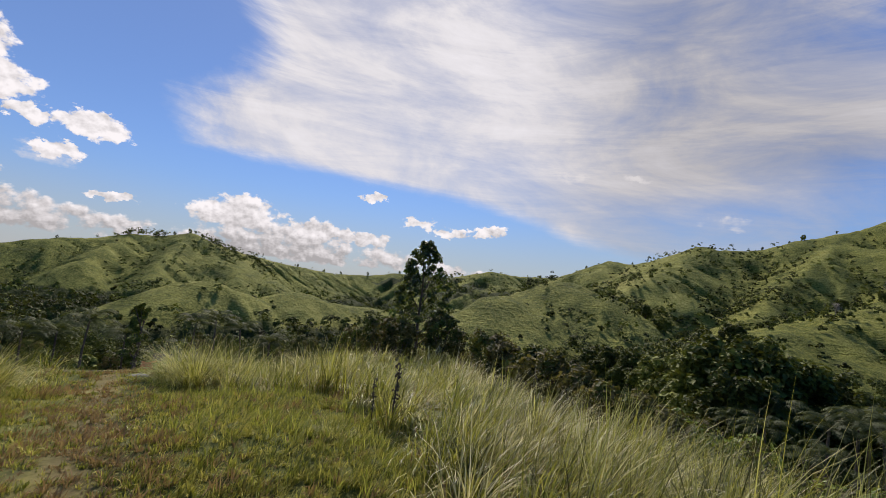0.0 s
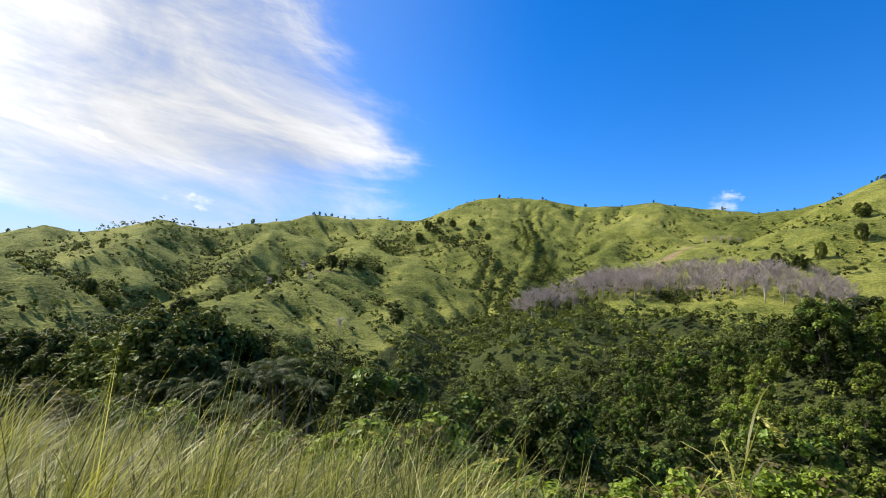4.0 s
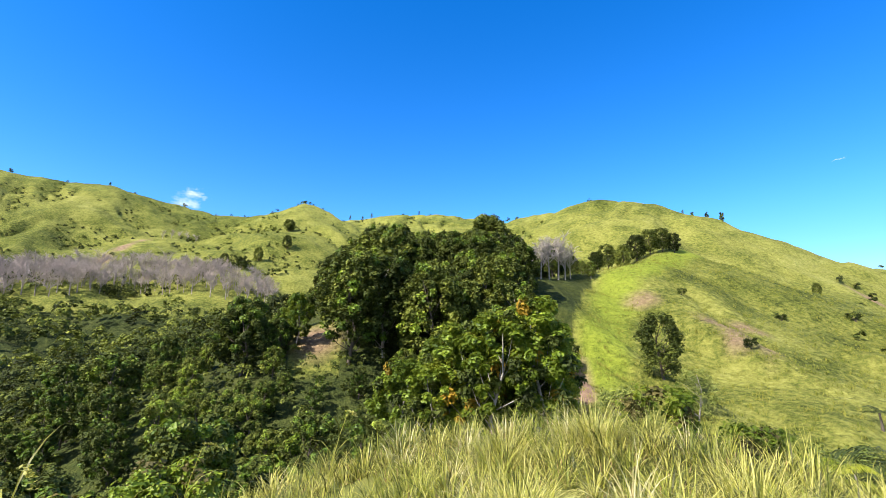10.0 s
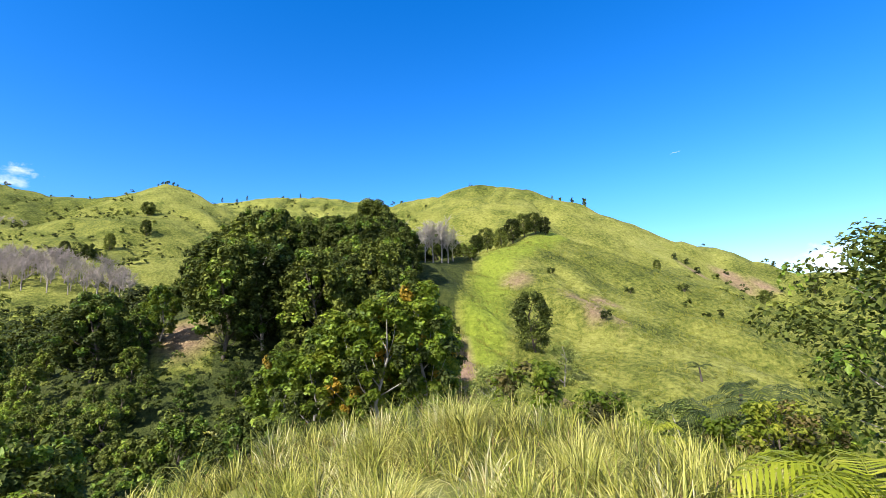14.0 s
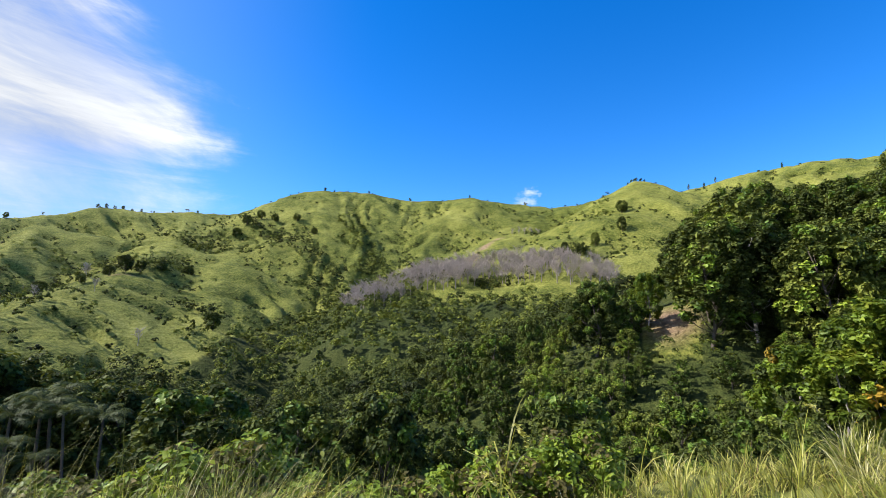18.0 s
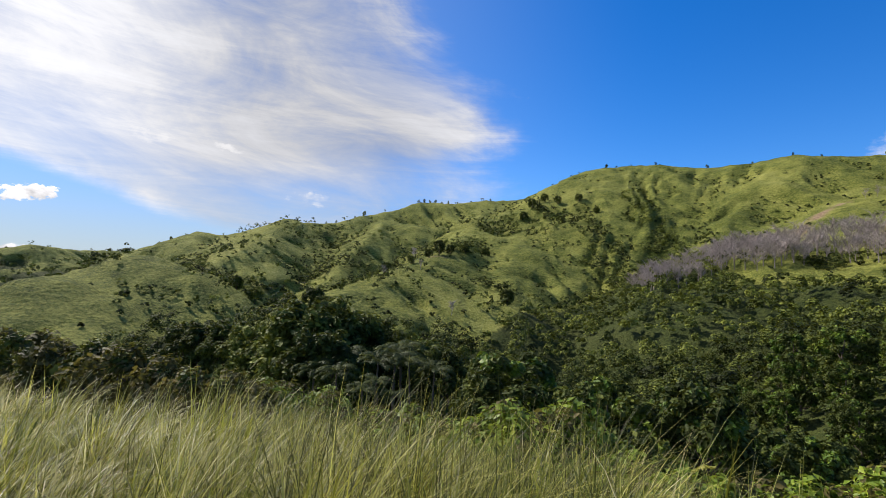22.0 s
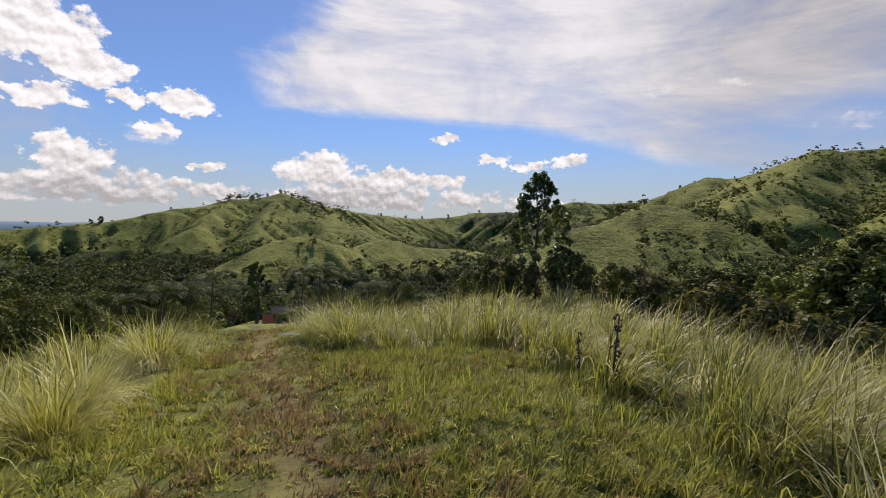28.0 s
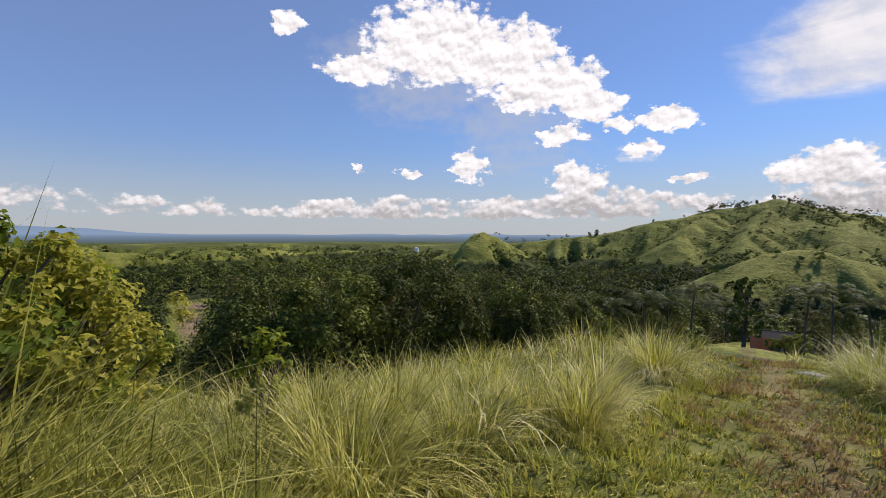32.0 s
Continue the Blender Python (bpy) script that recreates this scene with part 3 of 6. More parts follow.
def build_ground():
    az = np.radians(np.concatenate([np.arange(-116, 196, 0.3), np.arange(196, 244, 2.0)]))
    rr = np.concatenate([[0.0], np.geomspace(0.6, 95, 130), np.arange(97, 660, 2.4), np.geomspace(668, 4700, 44)])
    A, Rr = np.meshgrid(az, rr[1:], indexing="ij")
    X, Y = (Rr * np.sin(A)).ravel(), (Rr * np.cos(A)).ravel()
    Z = land(X, Y)
    na, nr = A.shape
    co = np.empty((na * nr + 1, 3), np.float32)
    co[:-1, 0], co[:-1, 1], co[:-1, 2] = X, Y, Z
    co[-1] = (0, 0, land(np.zeros(1), np.zeros(1))[0])
    i = np.arange(na)[:, None]
    j = np.arange(nr - 1)[None, :]
    i2 = (i + 1) % na
    quads = np.stack([i * nr + j, i * nr + j + 1, i2 * nr + j + 1, i2 * nr + j], -1).reshape(-1, 4)[:, ::-1]
    tris = np.stack([np.full(na, na * nr), ((np.arange(na) + 1) % na) * nr, np.arange(na) * nr], -1)[:, ::-1]
    me = bpy.data.meshes.new("ground")
    me.vertices.add(len(co))
    me.vertices.foreach_set("co", co.ravel())
    idx = np.concatenate([quads.ravel(), tris.ravel()]).astype(np.int32)
    me.loops.add(len(idx))
    me.loops.foreach_set("vertex_index", idx)
    starts = np.concatenate([np.arange(len(quads)) * 4, len(quads) * 4 + np.arange(len(tris)) * 3]).astype(np.int32)
    me.polygons.add(len(starts))
    me.polygons.foreach_set("loop_start", starts)
    me.update(calc_edges=True)
    me.polygons.foreach_set("use_smooth", np.ones(len(starts), bool))
    me.validate()
    for name, f in (("earth", earth_mask), ("wood", wood_shade_mask), ("lush", lush_mask), ("coarse", lambda x, y, z: np.clip((np.hypot(x, y) - 14) / 60, 0.06, 1))):
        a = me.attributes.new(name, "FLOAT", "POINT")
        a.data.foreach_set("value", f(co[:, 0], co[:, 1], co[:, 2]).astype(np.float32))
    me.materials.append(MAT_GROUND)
    ob = new("ground", me)
    return tagged(ob, "rolling grassy hills, valley and plain in one sheet", "ground", kind="structure")



# ---- building helpers ----
RNG = np.random.default_rng(7)


def ground_z(x, y):
    return float(land(np.array([x], float), np.array([y], float))[0])


def mesh_from(name, co, quads=(), tris=(), mats=(), mat_index=None, smooth=False):
    """A mesh from arrays of corners and of faces."""
    me = bpy.data.meshes.new(name)
    q, t = np.asarray(quads, np.int32).reshape(-1, 4), np.asarray(tris, np.int32).reshape(-1, 3)
    co = np.asarray(co, np.float32)
    me.vertices.add(len(co))
    me.vertices.foreach_set("co", co.ravel())
    idx = np.concatenate([q.ravel(), t.ravel()])
    me.loops.add(len(idx))
    me.loops.foreach_set("vertex_index", idx)
    me.polygons.add(len(q) + len(t))
    me.polygons.foreach_set("loop_start", np.concatenate([np.arange(len(q)) * 4, len(q) * 4 + np.arange(len(t)) * 3]).astype(np.int32))
    me.update(calc_edges=True)
    if smooth:
        me.polygons.foreach_set("use_smooth", np.ones(len(q) + len(t), bool))
    for m in mats:
        me.materials.append(m)
    if mat_index is not None:
        me.polygons.foreach_set("material_index", np.asarray(mat_index, np.int32))
    return me


def part(name, me, parent, label=""):
    ob = new(name, me)
    ob.parent = parent
    return tagged(ob, label) if label else ob


def thing(name, label, category, group=""):
    return tagged(new(name), label, category, group)


def tube(points, radii, sides=6):
    """Corners and quads of a bent, tapered tube."""
    pts, co, quads = [Vector(p) for p in points], [], []
    for k, p in enumerate(pts):
        ahead = (pts[min(k + 1, len(pts) - 1)] - pts[max(k - 1, 0)]).normalized()
        side = ahead.cross(Vector((0.31, 0.87, 0.2))).normalized()
        up = ahead.cross(side)
        for s in range(sides):
            a = 2 * math.pi * s / sides
            co.append(p + (side * math.cos(a) + up * math.sin(a)) * radii[k])
    for k in range(len(pts) - 1):
        for s in range(sides):
            quads.append((k * sides + s, k * sides + (s + 1) % sides, (k + 1) * sides + (s + 1) % sides, (k + 1) * sides + s))
    return co, quads


def tubes(list_of):
    co, quads = [], []
    for c, q in list_of:
        n = len(co)
        co += c
        quads += [tuple(i + n for i in f) for f in q]
    return co, quads


def leaves(centres, normals, size, rng, long=1.7, jitter=0.5, fold=0.25):
    """Leaf blades as folded diamonds: two triangles each, turned about their normals at random."""
    n = len(centres)
    nor = normals + rng.normal(0, jitter, (n, 3))
    nor /= np.linalg.norm(nor, axis=1, keepdims=True) + 1e-9
    ref = rng.normal(0, 1, (n, 3))
    a = np.cross(nor, ref)
    a /= np.linalg.norm(a, axis=1, keepdims=True) + 1e-9
    b = np.cross(nor, a)
    s = size * rng.uniform(0.6, 1.3, (n, 1))
    tip, tail = centres + a * s * long * 0.5, centres - a * s * long * 0.5
    lift = nor * s * fold
    left, right = centres + b * s * 0.5 + lift, centres - b * s * 0.5 + lift
    co = np.stack([tail, left, tip, right], 1).reshape(-1, 3)
    k = np.arange(n)[:, None] * 4
    tris = np.concatenate([k + [0, 2, 1], k + [0, 3, 2]], 0)
    return co, tris


def crown_points(rng, height, radius, base, clumps, per, shape=0.7, puff=0.27, lean_low=0.0):
    """Clumps of leaves inside an uneven crown, denser on its outside."""
    cs, ns, tips = [], [], []
    lobes = rng.uniform(0.75, 1.15, 7)
    for k in range(clumps):
        t = ((k * 0.618034 + rng.uniform(0, 0.03)) % 1) ** 0.8
        zz = base + (height - base) * t
        prof = math.sin(math.pi * min(0.98, 0.12 + 0.80 * t ** (1 - lean_low) if lean_low == 0 else 0.30 + 0.66 * t)) ** shape
        a = rng.uniform(0, 2 * math.pi)
        rr = radius * prof * lobes[int(a / (2 * math.pi) * 7) % 7] * math.sqrt(rng.uniform(0.30, 1.0))
        c = np.array([rr * math.cos(a), rr * math.sin(a), zz])
        tips.append(c)
        cr = radius * puff * rng.uniform(0.74, 1.26)
        v = rng.normal(0, 1, (per, 3))
        v /= np.linalg.norm(v, axis=1, keepdims=True)
        v[:, 2] = np.where(rng.uniform(0, 1, per) < 0.35, np.abs(v[:, 2]), v[:, 2])
        cs.append(c + v * cr * rng.uniform(0.45, 1.0, (per, 1)) * [1, 1, 0.95])
        ns.append(v * 0.8 + [0, 0, 0.7])
    return np.concatenate(cs), np.concatenate(ns), tips


def limbs(rng, tips, height, base, trunk_r, lean=0.05, count=14, sides=5):
    """Trunk and limbs that reach for the clumps."""
    bend = rng.normal(0, lean, (4, 2)) * height
    bend[0] = 0
    spine = [Vector((bend[k][0], bend[k][1], height * 0.92 * k / 3)) for k in range(4)]
    spine[0].z = -0.4
    out = [tube(spine, [trunk_r * 1.25, trunk_r, trunk_r * 0.6, trunk_r * 0.15], 7)]
    for c in tips[:count]:
        t = min(0.9, max(0.15, (c[2] - 0.25 * height) / height))
        k = min(2, int(t * 3))
        root = spine[k].lerp(spine[k + 1], t * 3 - k)
        end = Vector(c)
        mid = root.lerp(end, 0.55) + Vector((0, 0, -0.06 * height * rng.uniform(0, 1)))
        r = trunk_r * 0.45 * (1 - t * 0.5)
        out.append(tube([root, mid, end], [r, r * 0.6, r * 0.15], sides))
    return tubes(out)


def make_tree(name, label, seed, height, radius, base, clumps, per, leaf, trunk_r, leaf_mat, bark=None, group="", shape=0.7, category="tree", extra=None, puff=0.27, lean_low=0.0):
    """One tree, standing at the origin: trunk with limbs, and a crown of leaves."""
    rng = np.random.default_rng(seed)
    ob = thing(name, label, category, group)
    pts, nor, tips = crown_points(rng, height, radius, base, clumps, per, shape, puff, lean_low)
    co, q = limbs(rng, tips, height, base, trunk_r)
    part("trunk", mesh_from("trunk", co, q, mats=[bark or MAT_BARK], smooth=True), ob)
    lc, lt = leaves(pts, nor, leaf, rng)
    mats, idx = [leaf_mat], None
    if extra:    # pairs of a second material and its share of the clumps
        mats += list(extra[0::2])
        pick = np.repeat(np.searchsorted(np.cumsum(extra[1::2])[::1], rng.uniform(0, 1, clumps)), per)
        pick = np.where(pick == len(extra) // 2, 0, pick + 1).astype(np.int32)
        idx = np.concatenate([pick, pick])
    part("crown", mesh_from("crown", lc, tris=lt, mats=mats, mat_index=idx), ob)
    return ob


def stand(ob, az, d, scale=1.0, turn=0.0, sink=0.0, stretch=1.0):
    p = bearing(az, d)
    return Matrix.LocRotScale((p.x, p.y, ground_z(p.x, p.y) - sink), Euler((0, 0, turn)), (scale, scale, scale * stretch))


def put_first_and_copies(proto, places):
    """The prototype takes the first place, copies take the others. A place: bearing, distance, scale[, stretch]."""
    made = []
    for k, (az, d, s, *st) in enumerate(places):
        m = stand(proto, az, d, s, RNG.uniform(0, 6.28), 0.05, st[0] if st else 1.0)
        made.append(copy_thing(proto, m) if k < len(places) - 1 else proto)
        if k == len(places) - 1:
            proto.matrix_basis = m
    return made


# ---- woods ----
def slope_woods(az, d, h):
    """Where trees stand: near 1 in the woods, near 0 on pasture."""
    edge = np.interp(az, [-118, 10, 17, 24, 31, 37, 45, 49, 55, 59, 65, 71, 75, 80, 88, 97, 104, 108], [0, 0, 138, 140, 116, 122, 122, 130, 165, 200, 235, 270, 245, 200, 185, 165, 150, 0])
    near = np.interp(az, [10, 24, 32, 45, 51, 60, 100, 108], [72, 66, 64, 60, 24, 14, 16, 24])
    belt = (d < edge) & (d > near) & (az > 12) & (az < 108)
    spur = (az > 103) & (az < np.interp(d, [20, 45, 60, 100, 125], [127, 135.5, 136.5, 138.5, 141])) & (d > 24) & (d < 128)
    floor = (h < -17) & (az < 60) & (d > np.interp(az, [-118, -60, -40, -25, -10, 10], [26, 30, 66, 66, 40, 40])) & (d < 560)
    yard = (np.abs(az + 31) < 9) & (d < 68)
    track = (np.abs(az + 92) < 1.6 + 140 / np.maximum(d, 30)) & (d < 222)
    bald = (np.abs(az - 107.8) < 2.8) & (np.abs(d - 66) < 7.5)
    back = (az + 10 * patchy(az, d * 0.5) > -5) & (az < 17) & (d > 235) & (d < 620) & (h < np.interp(d, [240, 600], [-2, 22])) & (patchy(az, d) > -0.25)
    gap = (az > 19) & (az < 33) & (d > 140) & (d < 240) & (h < -12) & (patchy(az, d) > -0.2)
    return (belt | spur | floor | back | gap) & ~(yard | track | bald)


def patchy(az, d):
    a = np.radians(az)
    return ripple(d * np.sin(a) * 0.035, d * np.cos(a) * 0.035, 0.8)


# Painted shade below trees and among near grass; mottled dark woods on the plain.
def wood_shade_mask(x, y, z):
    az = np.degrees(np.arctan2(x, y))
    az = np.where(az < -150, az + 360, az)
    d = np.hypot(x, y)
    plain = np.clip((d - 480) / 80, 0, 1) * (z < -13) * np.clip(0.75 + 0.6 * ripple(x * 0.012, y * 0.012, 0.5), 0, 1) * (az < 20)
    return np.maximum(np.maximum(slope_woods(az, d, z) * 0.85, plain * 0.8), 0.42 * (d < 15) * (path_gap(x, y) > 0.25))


def lush_mask(x, y, z):
    """The fresh green strip that runs up the saddle."""
    e = np.zeros(len(x))
    for b in (blot(x, y, 141, 80, 24, 5, 4), blot(x, y, 142.4, 108, 20, 6, 6), blot(x, y, 145.3, 124, 18, 6, 22), blot(x, y, 149, 150, 17, 5, 20), blot(x, y, 147, 135, 16, 6, 22), blot(x, y, 141, 26, 14, 3), blot(x, y, 143, 40, 14, 3, 4)):
        e = np.maximum(e, b)
    return np.minimum(1.0, 1.4 * e) * 0.85


def scatter(rng, n, az0, az1, d0, d1):
    """Even spread by area over a ring sector."""
    az = rng.uniform(az0, az1, n)
    d = np.sqrt(rng.uniform(d0 * d0, d1 * d1, n))
    x, y = d * np.sin(np.radians(az)), d * np.cos(np.radians(az))
    return az, d, x, y, land(x, y)


def thin(x, y, gap, keep=None):
    """Indices that stay at least gap apart."""
    cells, out = {}, []
    for i in range(len(x)):
        g = gap if np.isscalar(gap) else gap[i]
        c = (int(x[i] // 8), int(y[i] // 8))
        if all((x[i] - x[j]) ** 2 + (y[i] - y[j]) ** 2 > g * g for dx in (-1, 0, 1) for dy in (-1, 0, 1) for j in cells.get((c[0] + dx, c[1] + dy), ())):
            cells.setdefault(c, []).append(i)
            out.append(i)
    return np.array(out, int)


def plant_woods():
    rng = np.random.default_rng(21)
    dark = [make_tree("broadleaf_tree", "dark green broadleaf tree in the valley wood", 30 + k, 9.0, 3.6, 1.6, 110, 84, 0.23, 0.16, MAT_LEAF, group="valley wood", shape=0.55, puff=0.165, extra=(MAT_LEAF_FRESH, 0.26)) for k in range(4)]
    fresh = [make_tree("broadleaf_tree", "fresh green broadleaf tree in the valley wood", 40 + k, 8.0, 2.9, 1.5, 96, 76, 0.22, 0.12, MAT_LEAF_FRESH, group="valley wood", shape=0.6, puff=0.17, extra=(MAT_LEAF, 0.35)) for k in range(2)]
    protos = dark + fresh
    az, d, x, y, h = scatter(rng, 16000, 12, 141, 14, 135)
    ok = slope_woods(az, d, h)
    az, d, x, y, h = az[ok], d[ok], x[ok], y[ok], h[ok]
    ids = thin(x, y, np.interp(d, [15, 40, 60, 130], [2.5, 3.0, 3.6, 4.5]) * np.where((az > 104) & (d > 56), 1.2, 1.0))
    on_spur = (az[ids] > 105) & (d[ids] > 58)
    spur, ids = ids[on_spur], ids[~on_spur]
    tall = [make_tree("spur_tree", lab, 36 + k, 12.0, 3.7, 2.4, 150, 70, 0.25, 0.17, MAT_LEAF, bark, group="wood on the spur", shape=0.5, puff=0.17, extra=(MAT_LEAF_FRESH, 0.16)) for k, (lab, bark) in enumerate((("tall dark green tree in the wood on the spur", MAT_BARK), ("tall pale-stemmed tree in the wood on the spur", MAT_PALE_BARK), ("rounded dark tree in the wood on the spur", MAT_BARK)))]
    spur = spur[~((az[spur] > 131.5) & (d[spur] < 113))]
    spur = spur[np.argsort(-d[spur])][:240]
    for j, i in enumerate(spur):
        crest = np.interp(az[i], [105, 107, 108.7, 111, 114, 121, 126, 131, 137, 140], [2.5, 5.0, 8.0, 10.5, 13.0, 13.0, 12.6, 11.8, 9.8, 8.0])
        s = float(np.clip((1.5 + d[i] * math.tan(radians(crest)) - h[i]) / 12.4, 0.4, 1.2)) * rng.uniform(0.8, 1.0)
        m = Matrix.LocRotScale((x[i], y[i], h[i] - 0.1), Euler((0, 0, rng.uniform(0, 6.28))), (s, s, s))
        if j >= len(spur) - 3:
            tall[j % 3].matrix_basis = m
        else:
            copy_thing(tall[j % 3], m)
    order = ids[np.argsort(d[ids])][:300]
    used = set()
    for i in order:
        k = int(rng.choice(6, p=[0.2, 0.2, 0.2, 0.16, 0.12, 0.12]))
        s = (0.72 + 0.75 * rng.uniform(0, 1) ** 1.7) * np.interp(d[i], [14, 28, 60], [0.42, 0.8, 1.0])
        if 105 < az[i] < 112 and d[i] > 26:
            s = min(s, max(0.3, (1.5 - 0.065 * d[i] - h[i]) / 9.5))
        m = Matrix.LocRotScale((x[i], y[i], h[i] - 0.1), Euler((0, 0, rng.uniform(0, 6.28))), (s, s, s * rng.uniform(0.9, 1.15)))
        if k not in used:
            used.add(k)
            protos[k].matrix_basis = m
        else:
            copy_thing(protos[k], m)
    rest = ids[np.argsort(d[ids])][300:]
    size = (6.5 + 5.0 * rng.uniform(0, 1, len(rest)) ** 1.5) * np.where((az[rest] > 104) & (d[rest] > 48), 1.12, 1.0)
    far_trees("distant_woods", "dense dark green wood filling the valley", rng, x[rest], y[rest], h[rest], size, MAT_LEAF, 0.40, 18, 32)
    # bushes and saplings that fill the gaps under the trees
    az, d, x, y, h = scatter(rng, 9000, 14, 140, 16, 66)
    ok = slope_woods(az, d, h)
    x, y, h, d = x[ok], y[ok], h[ok], d[ok]
    i = thin(x, y, 1.9)
    far_trees("undergrowth", "dark bushes and saplings filling the wood floor", rng, x[i], y[i], h[i] - 0.5, rng.uniform(1.8, 4.2, len(i)) * np.interp(d[i], [16, 35], [0.6, 1.0]), MAT_LEAF, 0.22, 5, 22)


def far_trees(name, label, rng, x, y, h, size, mat, leaf=0.8, clumps=7, per=9):
    """Many far trees as one mesh: each a domed crown of leaf clumps, with a tone of its own."""
    n = len(x)
    up = rng.uniform(-0.55, 1.0, (n, clumps))
    turn = rng.uniform(0, 2 * math.pi, (n, clumps))
    flat = np.sqrt(1 - up * up)
    v = np.stack([flat * np.cos(turn), flat * np.sin(turn), up], 2)[:, :, None, :]
    w = rng.normal(0, 1, (n, clumps, per, 3))
    w /= np.linalg.norm(w, axis=3, keepdims=True)
    w[..., 2] = np.where(w[..., 2] < -0.2, -w[..., 2], w[..., 2])
    s = size[:, None, None, None]
    wide = rng.uniform(0.85, 1.25, (n, 1, 1, 1))
    c = v * s * rng.uniform(0.20, 0.34, (n, clumps, 1, 1)) * np.concatenate([wide, wide, 1.0 / wide], 3) + w * s * rng.uniform(0.07, 0.12, (n, clumps, 1, 1))
    c[..., 2] += size[:, None, None] * 0.52
    c += np.stack([x, y, h], 1)[:, None, None, :]
    nor = v * 0.6 + w + [0, 0, 0.5]
    lc, lt = leaves(c.reshape(-1, 3), nor.reshape(-1, 3), leaf, rng, jitter=0.35, long=1.4)
    me = mesh_from(name, lc, tris=lt, mats=[mat])
    tone = rng.normal(0, 0.13, (n, 1)) + rng.normal(0, 0.07, (n, clumps))
    me.attributes.new("tone", "FLOAT", "POINT").data.foreach_set("value", np.repeat(tone.ravel(), per * 4).astype(np.float32))
    return tagged(new(name, me), label, "trees", kind="stuff")


def plant_far_woods():
    rng = np.random.default_rng(22)
    for k, (a0, a1, d0, d1, n, gap) in enumerate(((12, 108, 133, 280, 12000, 4.6), (-118, 16, 24, 130, 9000, 3.8), (-118, 16, 130, 300, 16000, 4.8), (-118, 18, 300, 600, 16000, 6.5))):
        az, d, x, y, h = scatter(rng, n, a0, a1, d0, d1)
        ok = slope_woods(az, d, h)
        x, y, h = x[ok], y[ok], h[ok]
        i = thin(x, y, gap)
        size = (4.5 + 8.0 * rng.uniform(0, 1, len(i)) ** 1.8) * (0.85, 0.85, 1.0, 1.0)[k]
        far_trees("distant_woods", "dense dark green woods on the valley floor", rng, x[i], y[i], h[i], size, MAT_LEAF, (0.55, 0.50, 0.75, 1.2)[k], (14, 14, 9, 6)[k], (16, 22, 12, 9)[k])


def on_slope(az, el):
    """Bearing and distance of the first slope that a look at that height above the eye meets."""
    d = np.arange(70.0, 520.0, 2.0)
    a = radians(az)
    hit = land(d * math.sin(a), d * math.cos(a)) > 1.5 + d * math.tan(radians(el))
    return az, float(d[np.argmax(hit)]) if hit.any() else 400.0


def plant_belts():
    """Lines of trees along the gullies and hedgerows of the hillsides."""
    rng = np.random.default_rng(24)
    for pts, width, n in (([on_slope(*q) for q in ((68.8, 11.2), (70, 10), (71.1, 8.9), (72.2, 7.5), (73.3, 6.2), (72.6, 4.8), (72, 3.4))], 9, 110), ([on_slope(*q) for q in ((58.6, 10.4), (59.8, 8.8), (62.3, 8.2), (64.8, 7.6), (67.1, 5.8), (69, 3.4))], 9, 100), ([on_slope(*q) for q in ((43.9, 3.9), (48.1, 5), (50.8, 4.6), (53.5, 7), (56.3, 9))], 6, 70), ([on_slope(*q) for q in ((53, 0.4), (54.5, 0.2), (56.5, -0.4))], 5, 16), ([on_slope(*q) for q in ((24, -0.8), (31, 0.3), (34.5, 2), (38, 3.3))], 8, 60), ([on_slope(*q) for q in ((101, 5.8), (102.2, 6.0))], 3, 5),
                          ([(16, 112), (20, 118), (24, 128), (27, 140)], 8, 46), ([(18.5, 240), (21, 231), (24, 226), (27.5, 234)], 7, 60), ([(11.2, 190), (12.4, 205), (14, 222)], 5, 22), ([(-3, 225), (2, 235), (6, 245), (11, 262), (15, 268)], 16, 90), ([(-16, 330), (-10, 340), (-4, 335), (2, 330)], 20, 80), ([(76.5, 300), (79, 268), (77, 238), (80, 215)], 9, 50), ([(93, 246), (96.5, 238), (99.5, 232)], 5, 24), ([(82, 222), (88, 214), (94, 208)], 9, 40),
                          ([(66, 300), (68, 280), (70, 262)], 14, 50), ([(51, 360), (54, 352), (57, 340)], 9, 40), ([(40, 330), (44, 322), (47, 330)], 10, 36), ([(-26.5, 430), (-24.8, 450), (-22.5, 470), (-20, 480)], 24, 150), ([(-35, 436), (-32.5, 446), (-30.8, 450)], 5, 44), ([(-36, 300), (-33, 310), (-30, 306), (-27, 312)], 14, 90)):
        p = np.array([bearing(*q) for q in pts])
        u = rng.uniform(0, len(p) - 1.001, n)
        k = u.astype(int)
        c = p[k] + (p[k + 1] - p[k]) * (u - k)[:, None]
        x, y = c[:, 0] + rng.normal(0, width * 0.5, n), c[:, 1] + rng.normal(0, width * 0.5, n)
        size = 3.0 + 6.0 * rng.uniform(0, 1, n) ** 1.3
        far_trees("gully_trees", "dark trees crowding a hillside gully", rng, x, y, land(x, y) - 0.15 * size, size, MAT_LEAF, 0.5, 6, 14)


